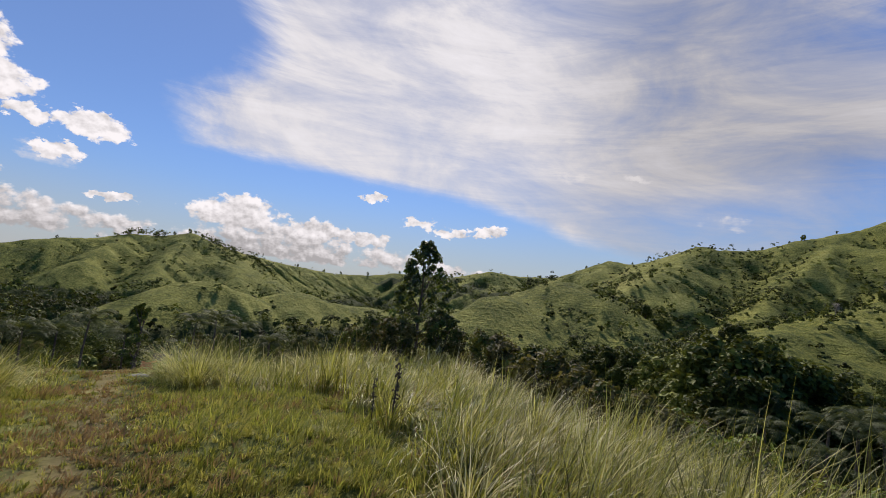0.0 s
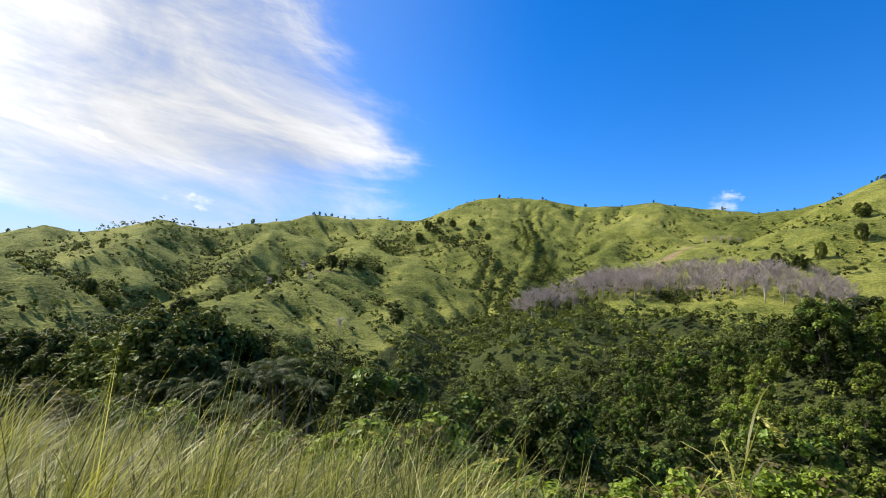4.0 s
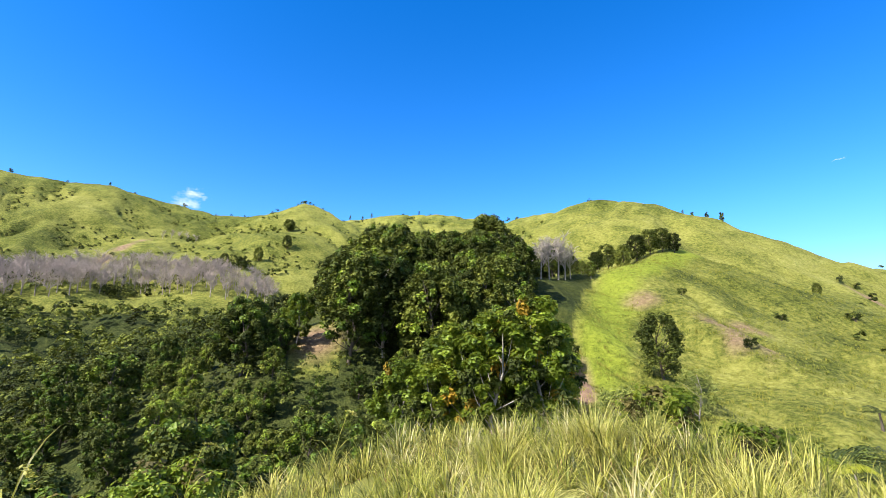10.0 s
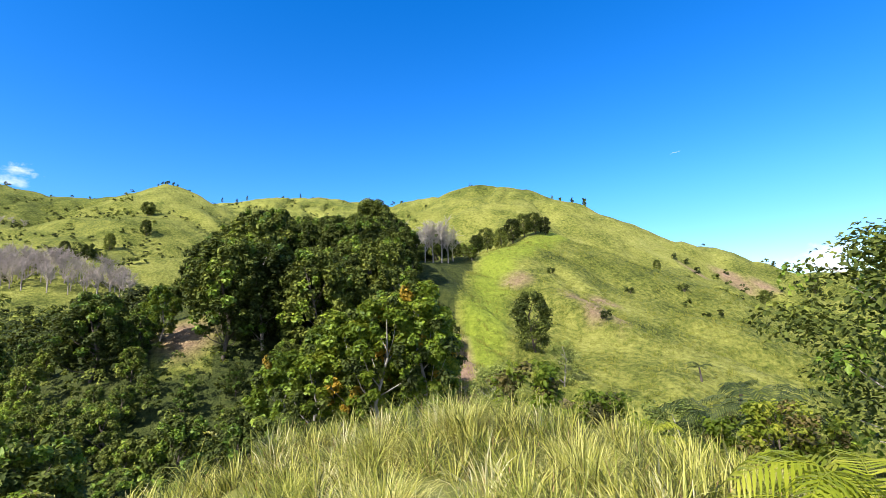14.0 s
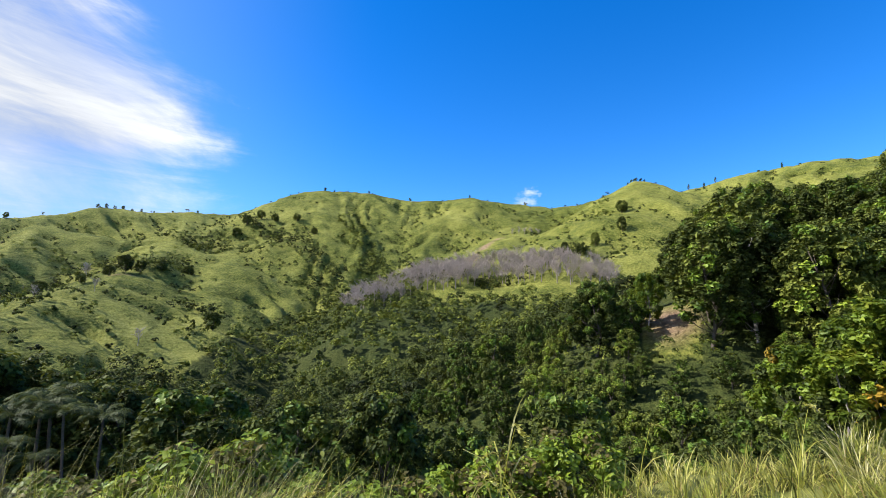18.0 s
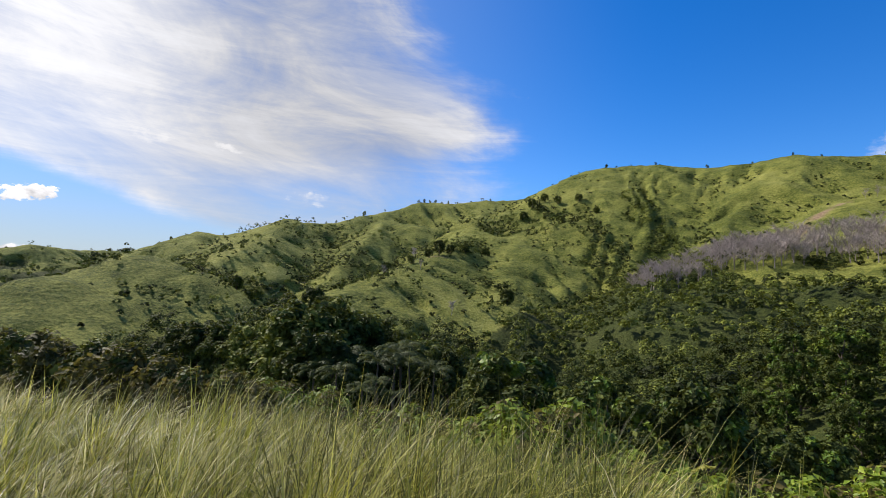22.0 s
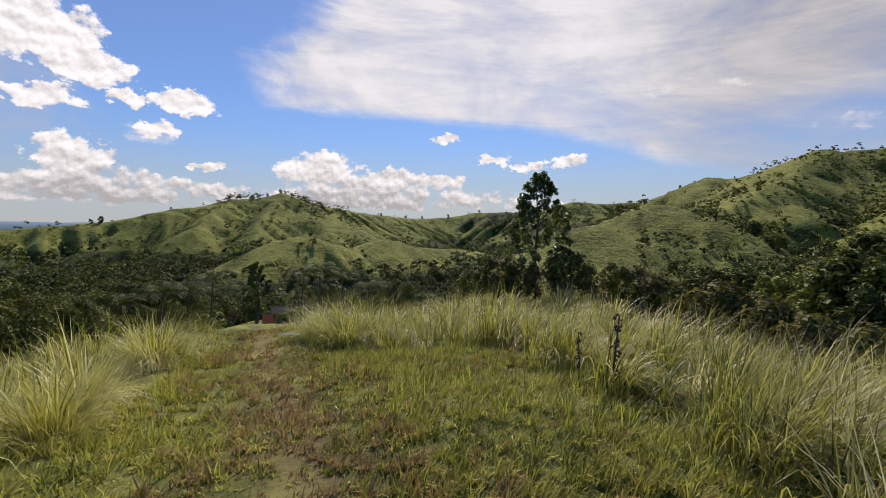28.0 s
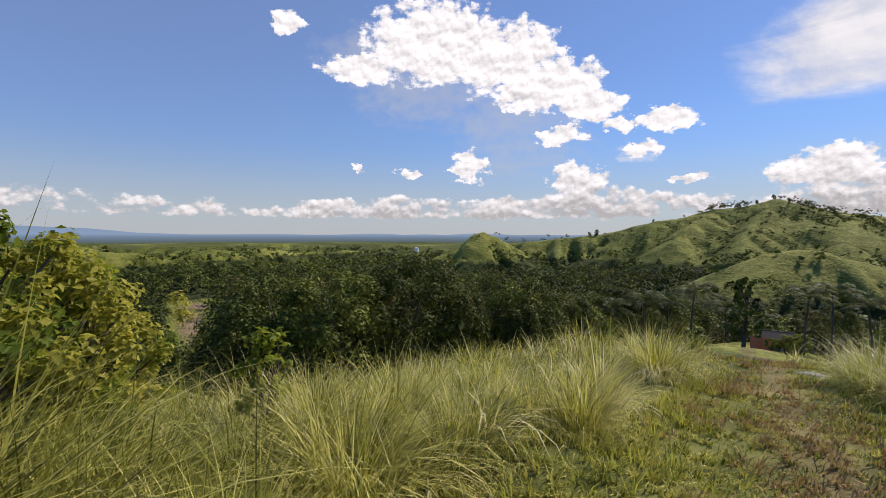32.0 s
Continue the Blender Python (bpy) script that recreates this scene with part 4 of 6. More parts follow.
def plant_gullies():
    """Bushes and small trees in the hollows of the hillsides, thinning out on the ribs."""
    rng = np.random.default_rng(23)
    for a0, a1, d0, d1, n, gap in ((10, 175, 120, 480, 34000, 3.6), (-60, 14, 120, 640, 22000, 4.6)):
        az, d, x, y, h = scatter(rng, n, a0, a1, d0, d1)
        r = 16.0
        hollow = (land(x + r, y) + land(x - r, y) + land(x, y + r) + land(x, y - r)) / 4 - h
        want = np.clip((hollow - 0.6) / 0.9, 0, 0.95) + 0.008
        low = np.clip((30 - h) / 60, 0, 0.5) * 0.10 * (ripple(x * 0.05, y * 0.05, 1.1) > 0.1)
        ok = (rng.uniform(0, 1, n) < want + low) & ~slope_woods(az, d, h) & ~((az > 136) & (az < 162) & (d < 225))
        x, y, h, d = x[ok], y[ok], h[ok], d[ok]
        i = thin(x, y, gap)
        size = rng.uniform(1.6, 5.0, len(i)) * rng.uniform(0.6, 1.2, len(i))
        far_trees("hillside_bushes", "scattered dark bushes and small trees in hillside gullies", rng, x[i], y[i], h[i] - 0.2 * size, size, MAT_LEAF, 0.55, 5, 10)


def plant_hillsides():
    """Loose clusters of small trees over the open slopes."""
    rng = np.random.default_rng(29)
    for a0, a1, d0, d1, n in ((18, 72, 150, 390, 5600), (-60, 14, 180, 560, 2600), (92, 104, 220, 330, 130)):
        az, d, x, y, h = scatter(rng, n, a0, a1, d0, d1)
        ok = (ripple(x * 0.031, y * 0.031, 2.2) > 0.05) & (rng.uniform(0, 1, n) < 0.42) & ~slope_woods(az, d, h)
        x, y, h = x[ok], y[ok], h[ok]
        i = thin(x, y, 4.0)
        size = 2.4 + 5.6 * rng.uniform(0, 1, len(i)) ** 1.8
        far_trees("hillside_trees", "small dark trees in loose clusters on open hillsides", rng, x[i], y[i], h[i] - 0.12 * size, size, MAT_LEAF, 0.55, 6, 12)


def blot(x, y, az, d, along, across, turn=0.0):
    """A soft oval patch at a bearing and distance; turn: degrees from the line of sight."""
    p = bearing(az, d)
    c, s = math.cos(radians(az + turn)), math.sin(radians(az + turn))
    u, v = (x - p.x) * s + (y - p.y) * c, (x - p.x) * c - (y - p.y) * s
    return np.clip(1.6 * (1 - np.sqrt((u / along) ** 2 + (v / across) ** 2)), 0, 1)


def earth_mask(x, y, z):
    """Bare earth: the footpath, the landslip, cut banks and a dirt track."""
    e = 0.55 * np.clip(1.2 - path_gap(x, y) / 0.36, 0, 1) * (np.hypot(x, y) < 70) + 0.10 * (np.hypot(x, y) < 16)
    for b in (blot(x, y, 107.8, 67, 7, 4.4), blot(x, y, 84.2, 245, 16, 4, 8), blot(x, y, 85.3, 275, 18, 4.5, 10), blot(x, y, 87, 303, 16, 4, 22), blot(x, y, 88.4, 322, 9, 4, 30), blot(x, y, 152.6, 97, 2.6, 6, 25), blot(x, y, 154.8, 102, 2, 4), blot(x, y, 153.9, 91, 2.4, 2.6), blot(x, y, 156.4, 90, 2.4, 2.6), blot(x, y, 151, 62, 1.6, 4),
              blot(x, y, 164, 188, 4, 7, 12), blot(x, y, 167.5, 200, 4.5, 9, 8), blot(x, y, 170, 203, 3.5, 6), blot(x, y, 138.6, 66, 16, 2.2, -4), blot(x, y, 139.5, 52, 8, 1.8), blot(x, y, 145, 105, 3, 5), blot(x, y, -92, 175, 34, 4.5), blot(x, y, -91.5, 205, 10, 7), blot(x, y, -29.5, 49, 3, 4), blot(x, y, 47, 247, 2, 9)):
        e = np.maximum(e, b)
    return e



def plant_west_trees():
    """Larger trees of many shapes below the western brow."""
    rng = np.random.default_rng(27)
    kinds = [make_tree("valley_tree", lab, 46 + k, hh, rr, 1.4, cl, 120, lf * 0.52, 0.16, mt, group="trees below the western brow", shape=sh, puff=pf, extra=ex)
             for k, (lab, hh, rr, cl, lf, mt, sh, pf, ex) in enumerate((
                 ("broad dark green tree below the western brow", 8.5, 4.0, 84, 0.30, MAT_LEAF, 0.5, 0.22, None),
                 ("tall rounded dark tree below the western brow", 11.0, 3.2, 80, 0.30, MAT_LEAF, 0.55, 0.24, (MAT_LEAF_BROWN, 0.12)),
                 ("fresh green tree below the western brow", 7.0, 2.8, 66, 0.28, MAT_LEAF_FRESH, 0.55, 0.23, (MAT_LEAF, 0.5)),
                 ("olive-brown thin tree below the western brow", 7.5, 2.6, 50, 0.25, MAT_LEAF_BROWN, 0.5, 0.2, (MAT_LEAF, 0.4))))]
    az, d, x, y, h = scatter(rng, 5000, -112, -12, 28, 120)
    ok = slope_woods(az, d, h) & ~((np.abs(az + 93) < 6.5) & (d < 100))
    az, d, x, y, h = az[ok], d[ok], x[ok], y[ok], h[ok]
    i = thin(x, y, np.interp(d, [28, 120], [4.6, 7.5]))
    i = i[np.argsort(d[i])][:150]
    pick = rng.choice(4, len(i), p=[0.36, 0.28, 0.22, 0.14])
    for k, ob in enumerate(kinds):
        tall = (8.5, 11.0, 7.0, 7.5)[k]
        places = []
        for j in i[pick == k]:
            crest = np.interp(az[j], [-112, -92, -87, -79, -70, -64, -45, -30, -12], [-6.0, -5.5, -4.4, -2.4, -2.8, -5.4, -6.0, -7.0, -6.0]) - rng.uniform(0, 3.5)
            want = (1.5 + d[j] * math.tan(radians(crest)) - h[j]) / tall
            places.append((az[j], d[j], float(np.clip(want, 0.6, 1.9)) * (1.0 if k != 2 else 0.8)))
        put_first_and_copies(ob, places)


# ---- grass ----
def blades(rng, x, y, z, height, width, droop, wind=(0.94, -0.34), gust=0.42, levels=4, fan=None):
    """Curved, tapering grass blades, one for each root."""
    n = len(x)
    a = rng.uniform(0, 2 * math.pi, n) if fan is None else fan + rng.normal(0, 0.55, n)
    dx, dy = np.cos(a) + gust * 2 * wind[0], np.sin(a) + gust * 2 * wind[1]
    q = np.hypot(dx, dy)
    dx, dy = dx / q, dy / q
    t0 = np.abs(rng.normal(0.24, 0.18, n))
    bend = np.abs(rng.normal(droop, droop * 0.5, n))
    roll = rng.uniform(-0.9, 0.9, n)
    sx, sy = -dy * np.cos(roll) + dx * np.sin(roll) * 0.4, dx * np.cos(roll) + dy * np.sin(roll) * 0.4
    px, py, pz = x.copy(), y.copy(), z.copy()
    rows = []
    for k in range(levels + 1):
        u = k / levels
        w = width * (0.75 + 0.5 * u) if u < 0.4 else width * (1 - u) * 1.55
        if k == levels:
            rows.append(np.stack([px, py, pz], 1)[:, None, :])
        else:
            o = np.stack([sx * w / 2, sy * w / 2, np.zeros(n)], 1)
            p = np.stack([px, py, pz], 1)
            rows.append(np.stack([p - o, p + o], 1))
        th = t0 + bend * (u + 0.5 / levels) ** 1.25
        s = height / levels
        px, py, pz = px + dx * np.sin(th) * s, py + dy * np.sin(th) * s, pz + np.cos(th) * s
    co = np.concatenate(rows, 1)
    per = co.shape[1]
    base = np.arange(n)[:, None] * per
    quads = np.concatenate([base + [2 * k, 2 * k + 1, 2 * k + 3, 2 * k + 2] for k in range(levels - 1)], 0) if levels > 1 else np.zeros((0, 4), int)
    tris = base + [2 * levels - 2, 2 * levels - 1, 2 * levels]
    return co.reshape(-1, 3), quads, tris


def join(pieces):
    cos, qs, ts, n = [], [], [], 0
    for co, q, t in pieces:
        cos.append(co)
        qs.append(q + n)
        ts.append(t + n)
        n += len(co)
    return np.concatenate(cos), np.concatenate(qs), np.concatenate(ts)


CLEAR_AZ = [-118, -100, -85, -75, -65, -57, -50, -44, -40, -30, -26, -20, -10, -4, 4, 15, 30, 60, 120, 180, 242]
CLEAR_D = [4.2, 4.3, 4.3, 4.6, 5.4, 6.2, 7.2, 8.6, 12.0, 13.0, 9.0, 8.2, 7.0, 4.6, 2.9, 2.1, 1.8, 1.6, 1.6, 2.0, 2.2]


def trodden(x, y):
    """Distance from the trodden strip on the hilltop."""
    ax, ay, bx, by = 0.5, -1.1, -1.9, 0.75
    u = np.clip(((x - ax) * (bx - ax) + (y - ay) * (by - ay)) / ((bx - ax) ** 2 + (by - ay) ** 2), 0, 1)
    return np.hypot(x - ax - u * (bx - ax), y - ay - u * (by - ay))


def path_gap(x, y):
    """Distance from the footpath that runs down the shoulder."""
    p0, p1, p2 = bearing(-60, 1.2), bearing(-35.5, 11), bearing(-32.5, 52)
    best = np.full(np.shape(x), 1e3)
    for a, b in ((p0, p1), (p1, p2)):
        u = np.clip(((x - a.x) * (b.x - a.x) + (y - a.y) * (b.y - a.y)) / ((b.x - a.x) ** 2 + (b.y - a.y) ** 2), 0, 1)
        best = np.minimum(best, np.hypot(x - a.x - u * (b.x - a.x), y - a.y - u * (b.y - a.y)))
    return best


PALM = bearing(181.5, 6.3)


def is_tall(az, d, x, y):
    yard = (np.abs(az + 33) < 12) & (d > 30)
    return (d > np.interp(az, CLEAR_AZ, CLEAR_D)) & (trodden(x, y) > 1.35) & (path_gap(x, y) > 1.3) & ~yard & (np.hypot(x - PALM.x, y - PALM.y) > 1.2)


def patch_noise(x, y):
    return 0.5 + 0.5 * ripple(x * 1.1, y * 1.1, 0.7)


def grow_tall_grass():
    rng = np.random.default_rng(51)
    straw, fresh, pale, dead = [], [], [], []
    for a0, a1, d0, d1, dens, nb, wid, lev in ((-112, 192, 1.4, 5.0, 12, 84, 0.0105, 6), (-112, 192, 5.0, 10.0, 7.5, 56, 0.016, 5), (-100, 185, 10.0, 24.0, 2.8, 34, 0.023, 4)):
        area = radians(a1 - a0) * (d1 * d1 - d0 * d0) / 2
        az, d, x, y, h = scatter(rng, int(area * dens), a0, a1, d0, d1)
        ok = is_tall(az, d, x, y) & (rng.uniform(0, 1, len(x)) < 0.35 + 0.9 * patch_noise(x, y)) & ((d < 12) | (az < 75) | (az > 136)) & ((az < 60) | (az > 105) | (d < 7)) & ~((az > 20) & (az < 75) & (d > 10))
        x, y, h, az = x[ok], y[ok], h[ok], az[ok]
        k = len(x)
        size = rng.uniform(0.6, 1.15, k) * (0.75 + 0.45 * patch_noise(x * 0.6 + 3, y * 0.6))
        size *= np.interp(trodden(x, y), [1.3, 3.0], [0.55, 1.0]) * np.interp(az, [-112, -60, 10, 30, 60, 100, 130, 150, 165, 175], [1.15, 1.0, 0.85, 1.2, 1.5, 0.85, 0.58, 0.72, 0.7, 0.42])
        rad = np.abs(rng.normal(0, 1, k * nb)) * np.repeat(rng.uniform(0.06, 0.16, k), nb)
        fan = rng.uniform(0, 6.283, k * nb)
        rx, ry = np.repeat(x, nb) + rad * np.cos(fan), np.repeat(y, nb) + rad * np.sin(fan)
        hh = np.repeat(size, nb) * rng.uniform(0.5, 1.25, k * nb)
        rz = np.repeat(h, nb) - 0.03
        droop = np.repeat(rng.uniform(0.9, 2.7, k), nb)
        green = np.repeat(rng.uniform(0, 1, k) < np.interp(az, [-110, -20, 20, 80, 110, 190], [0.26, 0.24, 0.22, 0.28, 0.30, 0.35]), nb)
        light = np.repeat(rng.uniform(0, 1, k) < np.interp(az, [-110, 5, 28, 80, 190], [0.26, 0.40, 0.10, 0.08, 0.10]), nb) & ~green
        low = rng.uniform(0, 1, k * nb) < 0.14
        hh = np.where(low, hh * 0.5, hh)
        for sel, store in ((~green & ~light & ~low, straw), (green & ~low, fresh), (light & ~low, pale), (low, dead)):
            if sel.any():
                store.append(blades(rng, rx[sel], ry[sel], rz[sel], hh[sel], wid, droop[sel], gust=0.42, levels=lev, fan=fan[sel]))
    for store, mat, lab in ((pale, MAT_GRASS_PALE, "pale sun-bleached grass with silky tips"), (dead, MAT_RUST_GRASS, "dead brown thatch among the tall grass"), (straw, MAT_GRASS, "tall straw-tipped grass swaying over the hilltop"), (fresh, MAT_GRASS_GREEN, "tall fresh green grass on the hilltop")):
        co, q, t = join(store)
        tagged(new("tall_grass", mesh_from("tall_grass", co, q, t, [mat])), lab, "grass", kind="stuff")


def grow_lawn():
    rng = np.random.default_rng(52)
    green, rust, deep = [], [], []
    for d0, d1, dens, nb, wid, hs, rad in ((0.8, 4.5, 230, 22, 0.0105, 0.070, 0.034), (4.5, 9, 100, 20, 0.015, 0.090, 0.050), (9, 16, 30, 18, 0.023, 0.11, 0.09)):
        area = radians(190) * (d1 * d1 - d0 * d0) / 2
        az, d, x, y, h = scatter(rng, int(area * dens), -112, 78, d0, d1)
        ok = (~is_tall(az, d, x, y) | ((rng.uniform(0, 1, len(x)) < 0.3) & (d < 6))) & (d < 14) & ((az < 20) | (d < 5))
        pg = path_gap(x, y)
        ok &= rng.uniform(0, 1, len(x)) < np.interp(pg, [0.1, 0.5], [0.72, 1.0]) * (0.6 + 0.8 * patch_noise(x * 2, y * 2))
        x, y, h, pg = x[ok], y[ok], h[ok], pg[ok]
        k = len(x)
        size = rng.uniform(0.4, 1.4, k) * hs * (0.5 + 1.1 * patch_noise(x * 1.7 + 5, y * 1.7)) * np.interp(pg, [0.2, 1.0], [0.7, 1.15])
        pick = rng.uniform(0, 1, k)
        red = pick < np.interp(pg + 0.5 * patch_noise(x * 1.3, y * 1.3), [0.3, 1.3], [0.55, 0.05])
        fan = rng.uniform(0, 6.283, (k, nb))
        off = np.abs(rng.normal(0, rad, (k, nb)))
        rx, ry, rz = x[:, None] + off * np.cos(fan), y[:, None] + off * np.sin(fan), np.repeat(h[:, None] - 0.01, nb, 1)
        hh = size[:, None] * rng.uniform(0.5, 1.3, (k, nb))
        for sel, store in ((~red & (pick < 0.72), green), (red, rust), (~red & (pick >= 0.72), deep)):
            store.append(blades(rng, rx[sel].ravel(), ry[sel].ravel(), rz[sel].ravel(), hh[sel].ravel() * (1.3 if store is rust else 1.0), wid, 1.1, levels=2, fan=fan[sel].ravel()))
    # knee-high green tufts round the edges of the clearing
    az, d, x, y, h = scatter(rng, 5200, -112, 22, 1.6, 11)
    ok = ~is_tall(az, d, x, y) & (rng.uniform(0, 1, len(x)) < np.clip(np.interp(path_gap(x, y), [0.4, 1.4], [0, 0.55]) * (0.2 + 1.4 * patch_noise(x * 0.8 + 2, y * 0.8)), 0, 1)) & (trodden(x, y) > 0.9)
    x, y, h = x[ok], y[ok], h[ok]
    nb, k = 16, len(x)
    fan, rad = rng.uniform(0, 6.283, k * nb), np.abs(rng.normal(0, 0.05, k * nb))
    mid = [blades(rng, np.repeat(x, nb) + rad * np.cos(fan), np.repeat(y, nb) + rad * np.sin(fan), np.repeat(h, nb) - 0.01, np.repeat(rng.uniform(0.10, 0.30, k), nb) * rng.uniform(0.6, 1.2, k * nb), 0.010, 0.9, levels=3, fan=fan)]
    co, q, t = join(mid)
    tagged(new("meadow_tufts", mesh_from("meadow_tufts", co, q, t, [MAT_GRASS_GREEN])), "knee-high green grass tufts in the clearing", "grass", kind="stuff")
    for store, mat, lab in ((green, MAT_LAWN, "short trodden yellow-green grass"), (rust, MAT_RUST_GRASS, "rust-brown seeding grass along the footpath"), (deep, MAT_GRASS_GREEN, "darker green grass clumps in the trodden clearing")):
        co, q, t = join(store)
        tagged(new("short_grass", mesh_from("short_grass", co, q, t, [mat])), lab, "grass", kind="stuff")


def grow_slope_tufts():
    """Coarse tufts on the saddle and the slopes near by."""
    rng = np.random.default_rng(53)
    store = []
    for a0, a1, d0, d1, n, hs, wid in ((128, 176, 12, 60, 9000, 0.42, 0.040), (128, 176, 60, 150, 5200, 0.6, 0.10), (-48, 12, 16, 60, 2600, 0.5, 0.04)):
        az, d, x, y, h = scatter(rng, n, a0, a1, d0, d1)
        ok = ~slope_woods(az, d, h) & (path_gap(x, y) > 1.5) & (rng.uniform(0, 1, n) < 0.3 + patch_noise(x * 0.3, y * 0.3)) & ~((np.abs(az + 31) < 9) & (d > 28))
        x, y, h = np.repeat(x[ok], 9), np.repeat(y[ok], 9), np.repeat(h[ok], 9)
        k = len(x)
        store.append(blades(rng, x + rng.normal(0, hs * 0.4, k), y + rng.normal(0, hs * 0.4, k), h - 0.05, hs * rng.uniform(0.5, 1.3, k), wid, 0.9, levels=2))
    co, q, t = join(store)
    tagged(new("pasture_tufts", mesh_from("pasture_tufts", co, q, t, [MAT_SLOPE_GRASS])), "coarse green grass tufts scattered over the pasture slopes", "grass", kind="stuff")


def make_tussock(seed, count, height, spread, label, mat):
    """One big arching tussock."""
    rng = np.random.default_rng(seed)
    a, r = rng.uniform(0, 6.28, count), np.abs(rng.normal(0, spread, count))
    co, q, t = blades(rng, r * np.cos(a), r * np.sin(a), np.full(count, -0.05), height * rng.uniform(0.55, 1.25, count), 0.0135, 1.9, gust=0.15, levels=6, fan=a)
    ob = thing("grass_tussock", label, "grass", "big tussocks")
    part("blade_fan", mesh_from("blade_fan", co, q, t, [mat]), ob)
    m = count // 3
    a, r = rng.uniform(0, 6.28, m), np.abs(rng.normal(0, spread * 0.8, m))
    co, q, t = blades(rng, r * np.cos(a), r * np.sin(a), np.full(m, -0.05), height * rng.uniform(0.25, 0.6, m), 0.013, 1.9, gust=0.05, levels=4, fan=a)
    part("dry_thatch", mesh_from("dry_thatch", co, q, t, [MAT_RUST_GRASS]), ob, "dead straw-brown blades at the foot")
    return ob


def place_tussocks():
    kinds = [make_tussock(61, 760, 1.15, 0.20, "big arching straw-green grass tussock", MAT_GRASS), make_tussock(62, 640, 1.0, 0.17, "dense arching green grass tussock", MAT_GRASS_GREEN), make_tussock(63, 700, 1.3, 0.22, "tall drooping straw-tipped grass tussock", MAT_GRASS)]
    spots = [(-45.4, 9.8, 1.1), (-46.5, 10.3, 0.9), (-52, 7.9, 0.8), (-58, 7.0, 0.8), (-63.8, 7.5, 1.0), (-69.9, 7.2, 1.0), (-73.4, 5.3, 1.1), (-87.6, 5.1, 1.15), (-91.8, 4.9, 1.1), (-76.5, 6.6, 0.9), (-82, 5.8, 1.0), (-96, 5.6, 1.1), (-81, 4.3, 0.85), (-99, 4.4, 1.0), (-92, 3.9, 0.8), (-66, 5.6, 0.7), (-86.7, 7.4, 0.8), (-54.5, 6.4, 0.65), (-27.4, 9.6, 1.1), (-29.5, 10.4, 1.2),
             (-24, 10.6, 1.15), (-26.5, 11.2, 1.1), (-20, 10.4, 0.95), (-15, 11.0, 1.0), (-10, 10.2, 0.9), (-4, 9.0, 0.9), (2, 8.0, 0.85), (-28, 12.2, 1.0), (8, 6.2, 0.8), (14, 5.4, 0.8), (22, 4.3, 0.85), (27, 3.7, 0.9),
             (35, 3.5, 0.75), (44, 3.3, 0.7), (20, 6.6, 0.8), (112, 4.6, 0.6), (122, 6.0, 0.7), (130, 6.6, 0.75), (138, 7.4, 0.8), (146, 8.0, 0.85), (128, 4.2, 0.6), (143, 5.2, 0.7), (160, 6.6, 0.8), (152, 5.0, 0.7), (-6, 6.4, 0.6), (-12.6, 4.5, 0.32), (-97, 3.6, 1.4), (-103, 4.2, 1.8), (-90, 3.4, 0.8), (-94, 4.7, 1.2), (-99, 5.1, 1.7), (-105, 5.3, 1.7), (-109, 4.4, 1.8), (-101, 4.0, 1.6), (-95, 5.6, 1.2), (-90, 5.7, 1.1), (-106, 3.7, 1.6), (-100, 6.0, 1.3)]
    for k, ob in enumerate(kinds):
        put_first_and_copies(ob, [(a, d, 0.86 * f) for a, d, f in spots[k::3]])


# ---- palms, shrubs, stalks ----
def frond_mesh(seed, length, rise, leaflets, leaflet_len, mat):
    """One arching palm leaf: a rib with leaflets hanging from both sides."""
    rng = np.random.default_rng(seed)
    pts, th = [Vector((0, 0, 0))], rise
    for k in range(8):
        th -= (rise + 0.75) / 8 * (0.6 + 0.1 * k)
        pts.append(pts[-1] + Vector((math.cos(th), 0, math.sin(th))) * length / 8)
    rib, rq = tube(pts, [0.022 * length / 3 * (1 - k / 9) for k in range(9)], 4)
    co, quads, tris = [tuple(p) for p in rib], list(rq), []
    for k in range(leaflets):
        u = 0.12 + 0.86 * k / leaflets
        i = min(7, int(u * 8))
        p = pts[i].lerp(pts[i + 1], u * 8 - i)
        ahead = (pts[i + 1] - pts[i]).normalized()
        ll = leaflet_len * math.sin(math.pi * (0.15 + 0.8 * u)) ** 0.6 * rng.uniform(0.85, 1.1)
        for s in (-1, 1):
            out = (Vector((0, s, 0)) * 0.85 + ahead * 0.55 + Vector((0, 0, -0.12 - 0.3 * rng.uniform(0, 1)))).normalized()
            w = ahead * leaflet_len * 0.045
            mid = p + out * ll * 0.55 + Vector((0, 0, 0.02))
            end = p + out * ll + Vector((0, 0, -0.22 * ll))
            b = len(co)
            co += [tuple(p - w * 0.5), tuple(p + w * 0.5), tuple(mid + w), tuple(mid - w), tuple(end)]
            quads.append((b, b + 1, b + 2, b + 3))
            tris.append((b + 3, b + 2, b + 4))
    return mesh_from("frond", co, quads, tris, [mat])


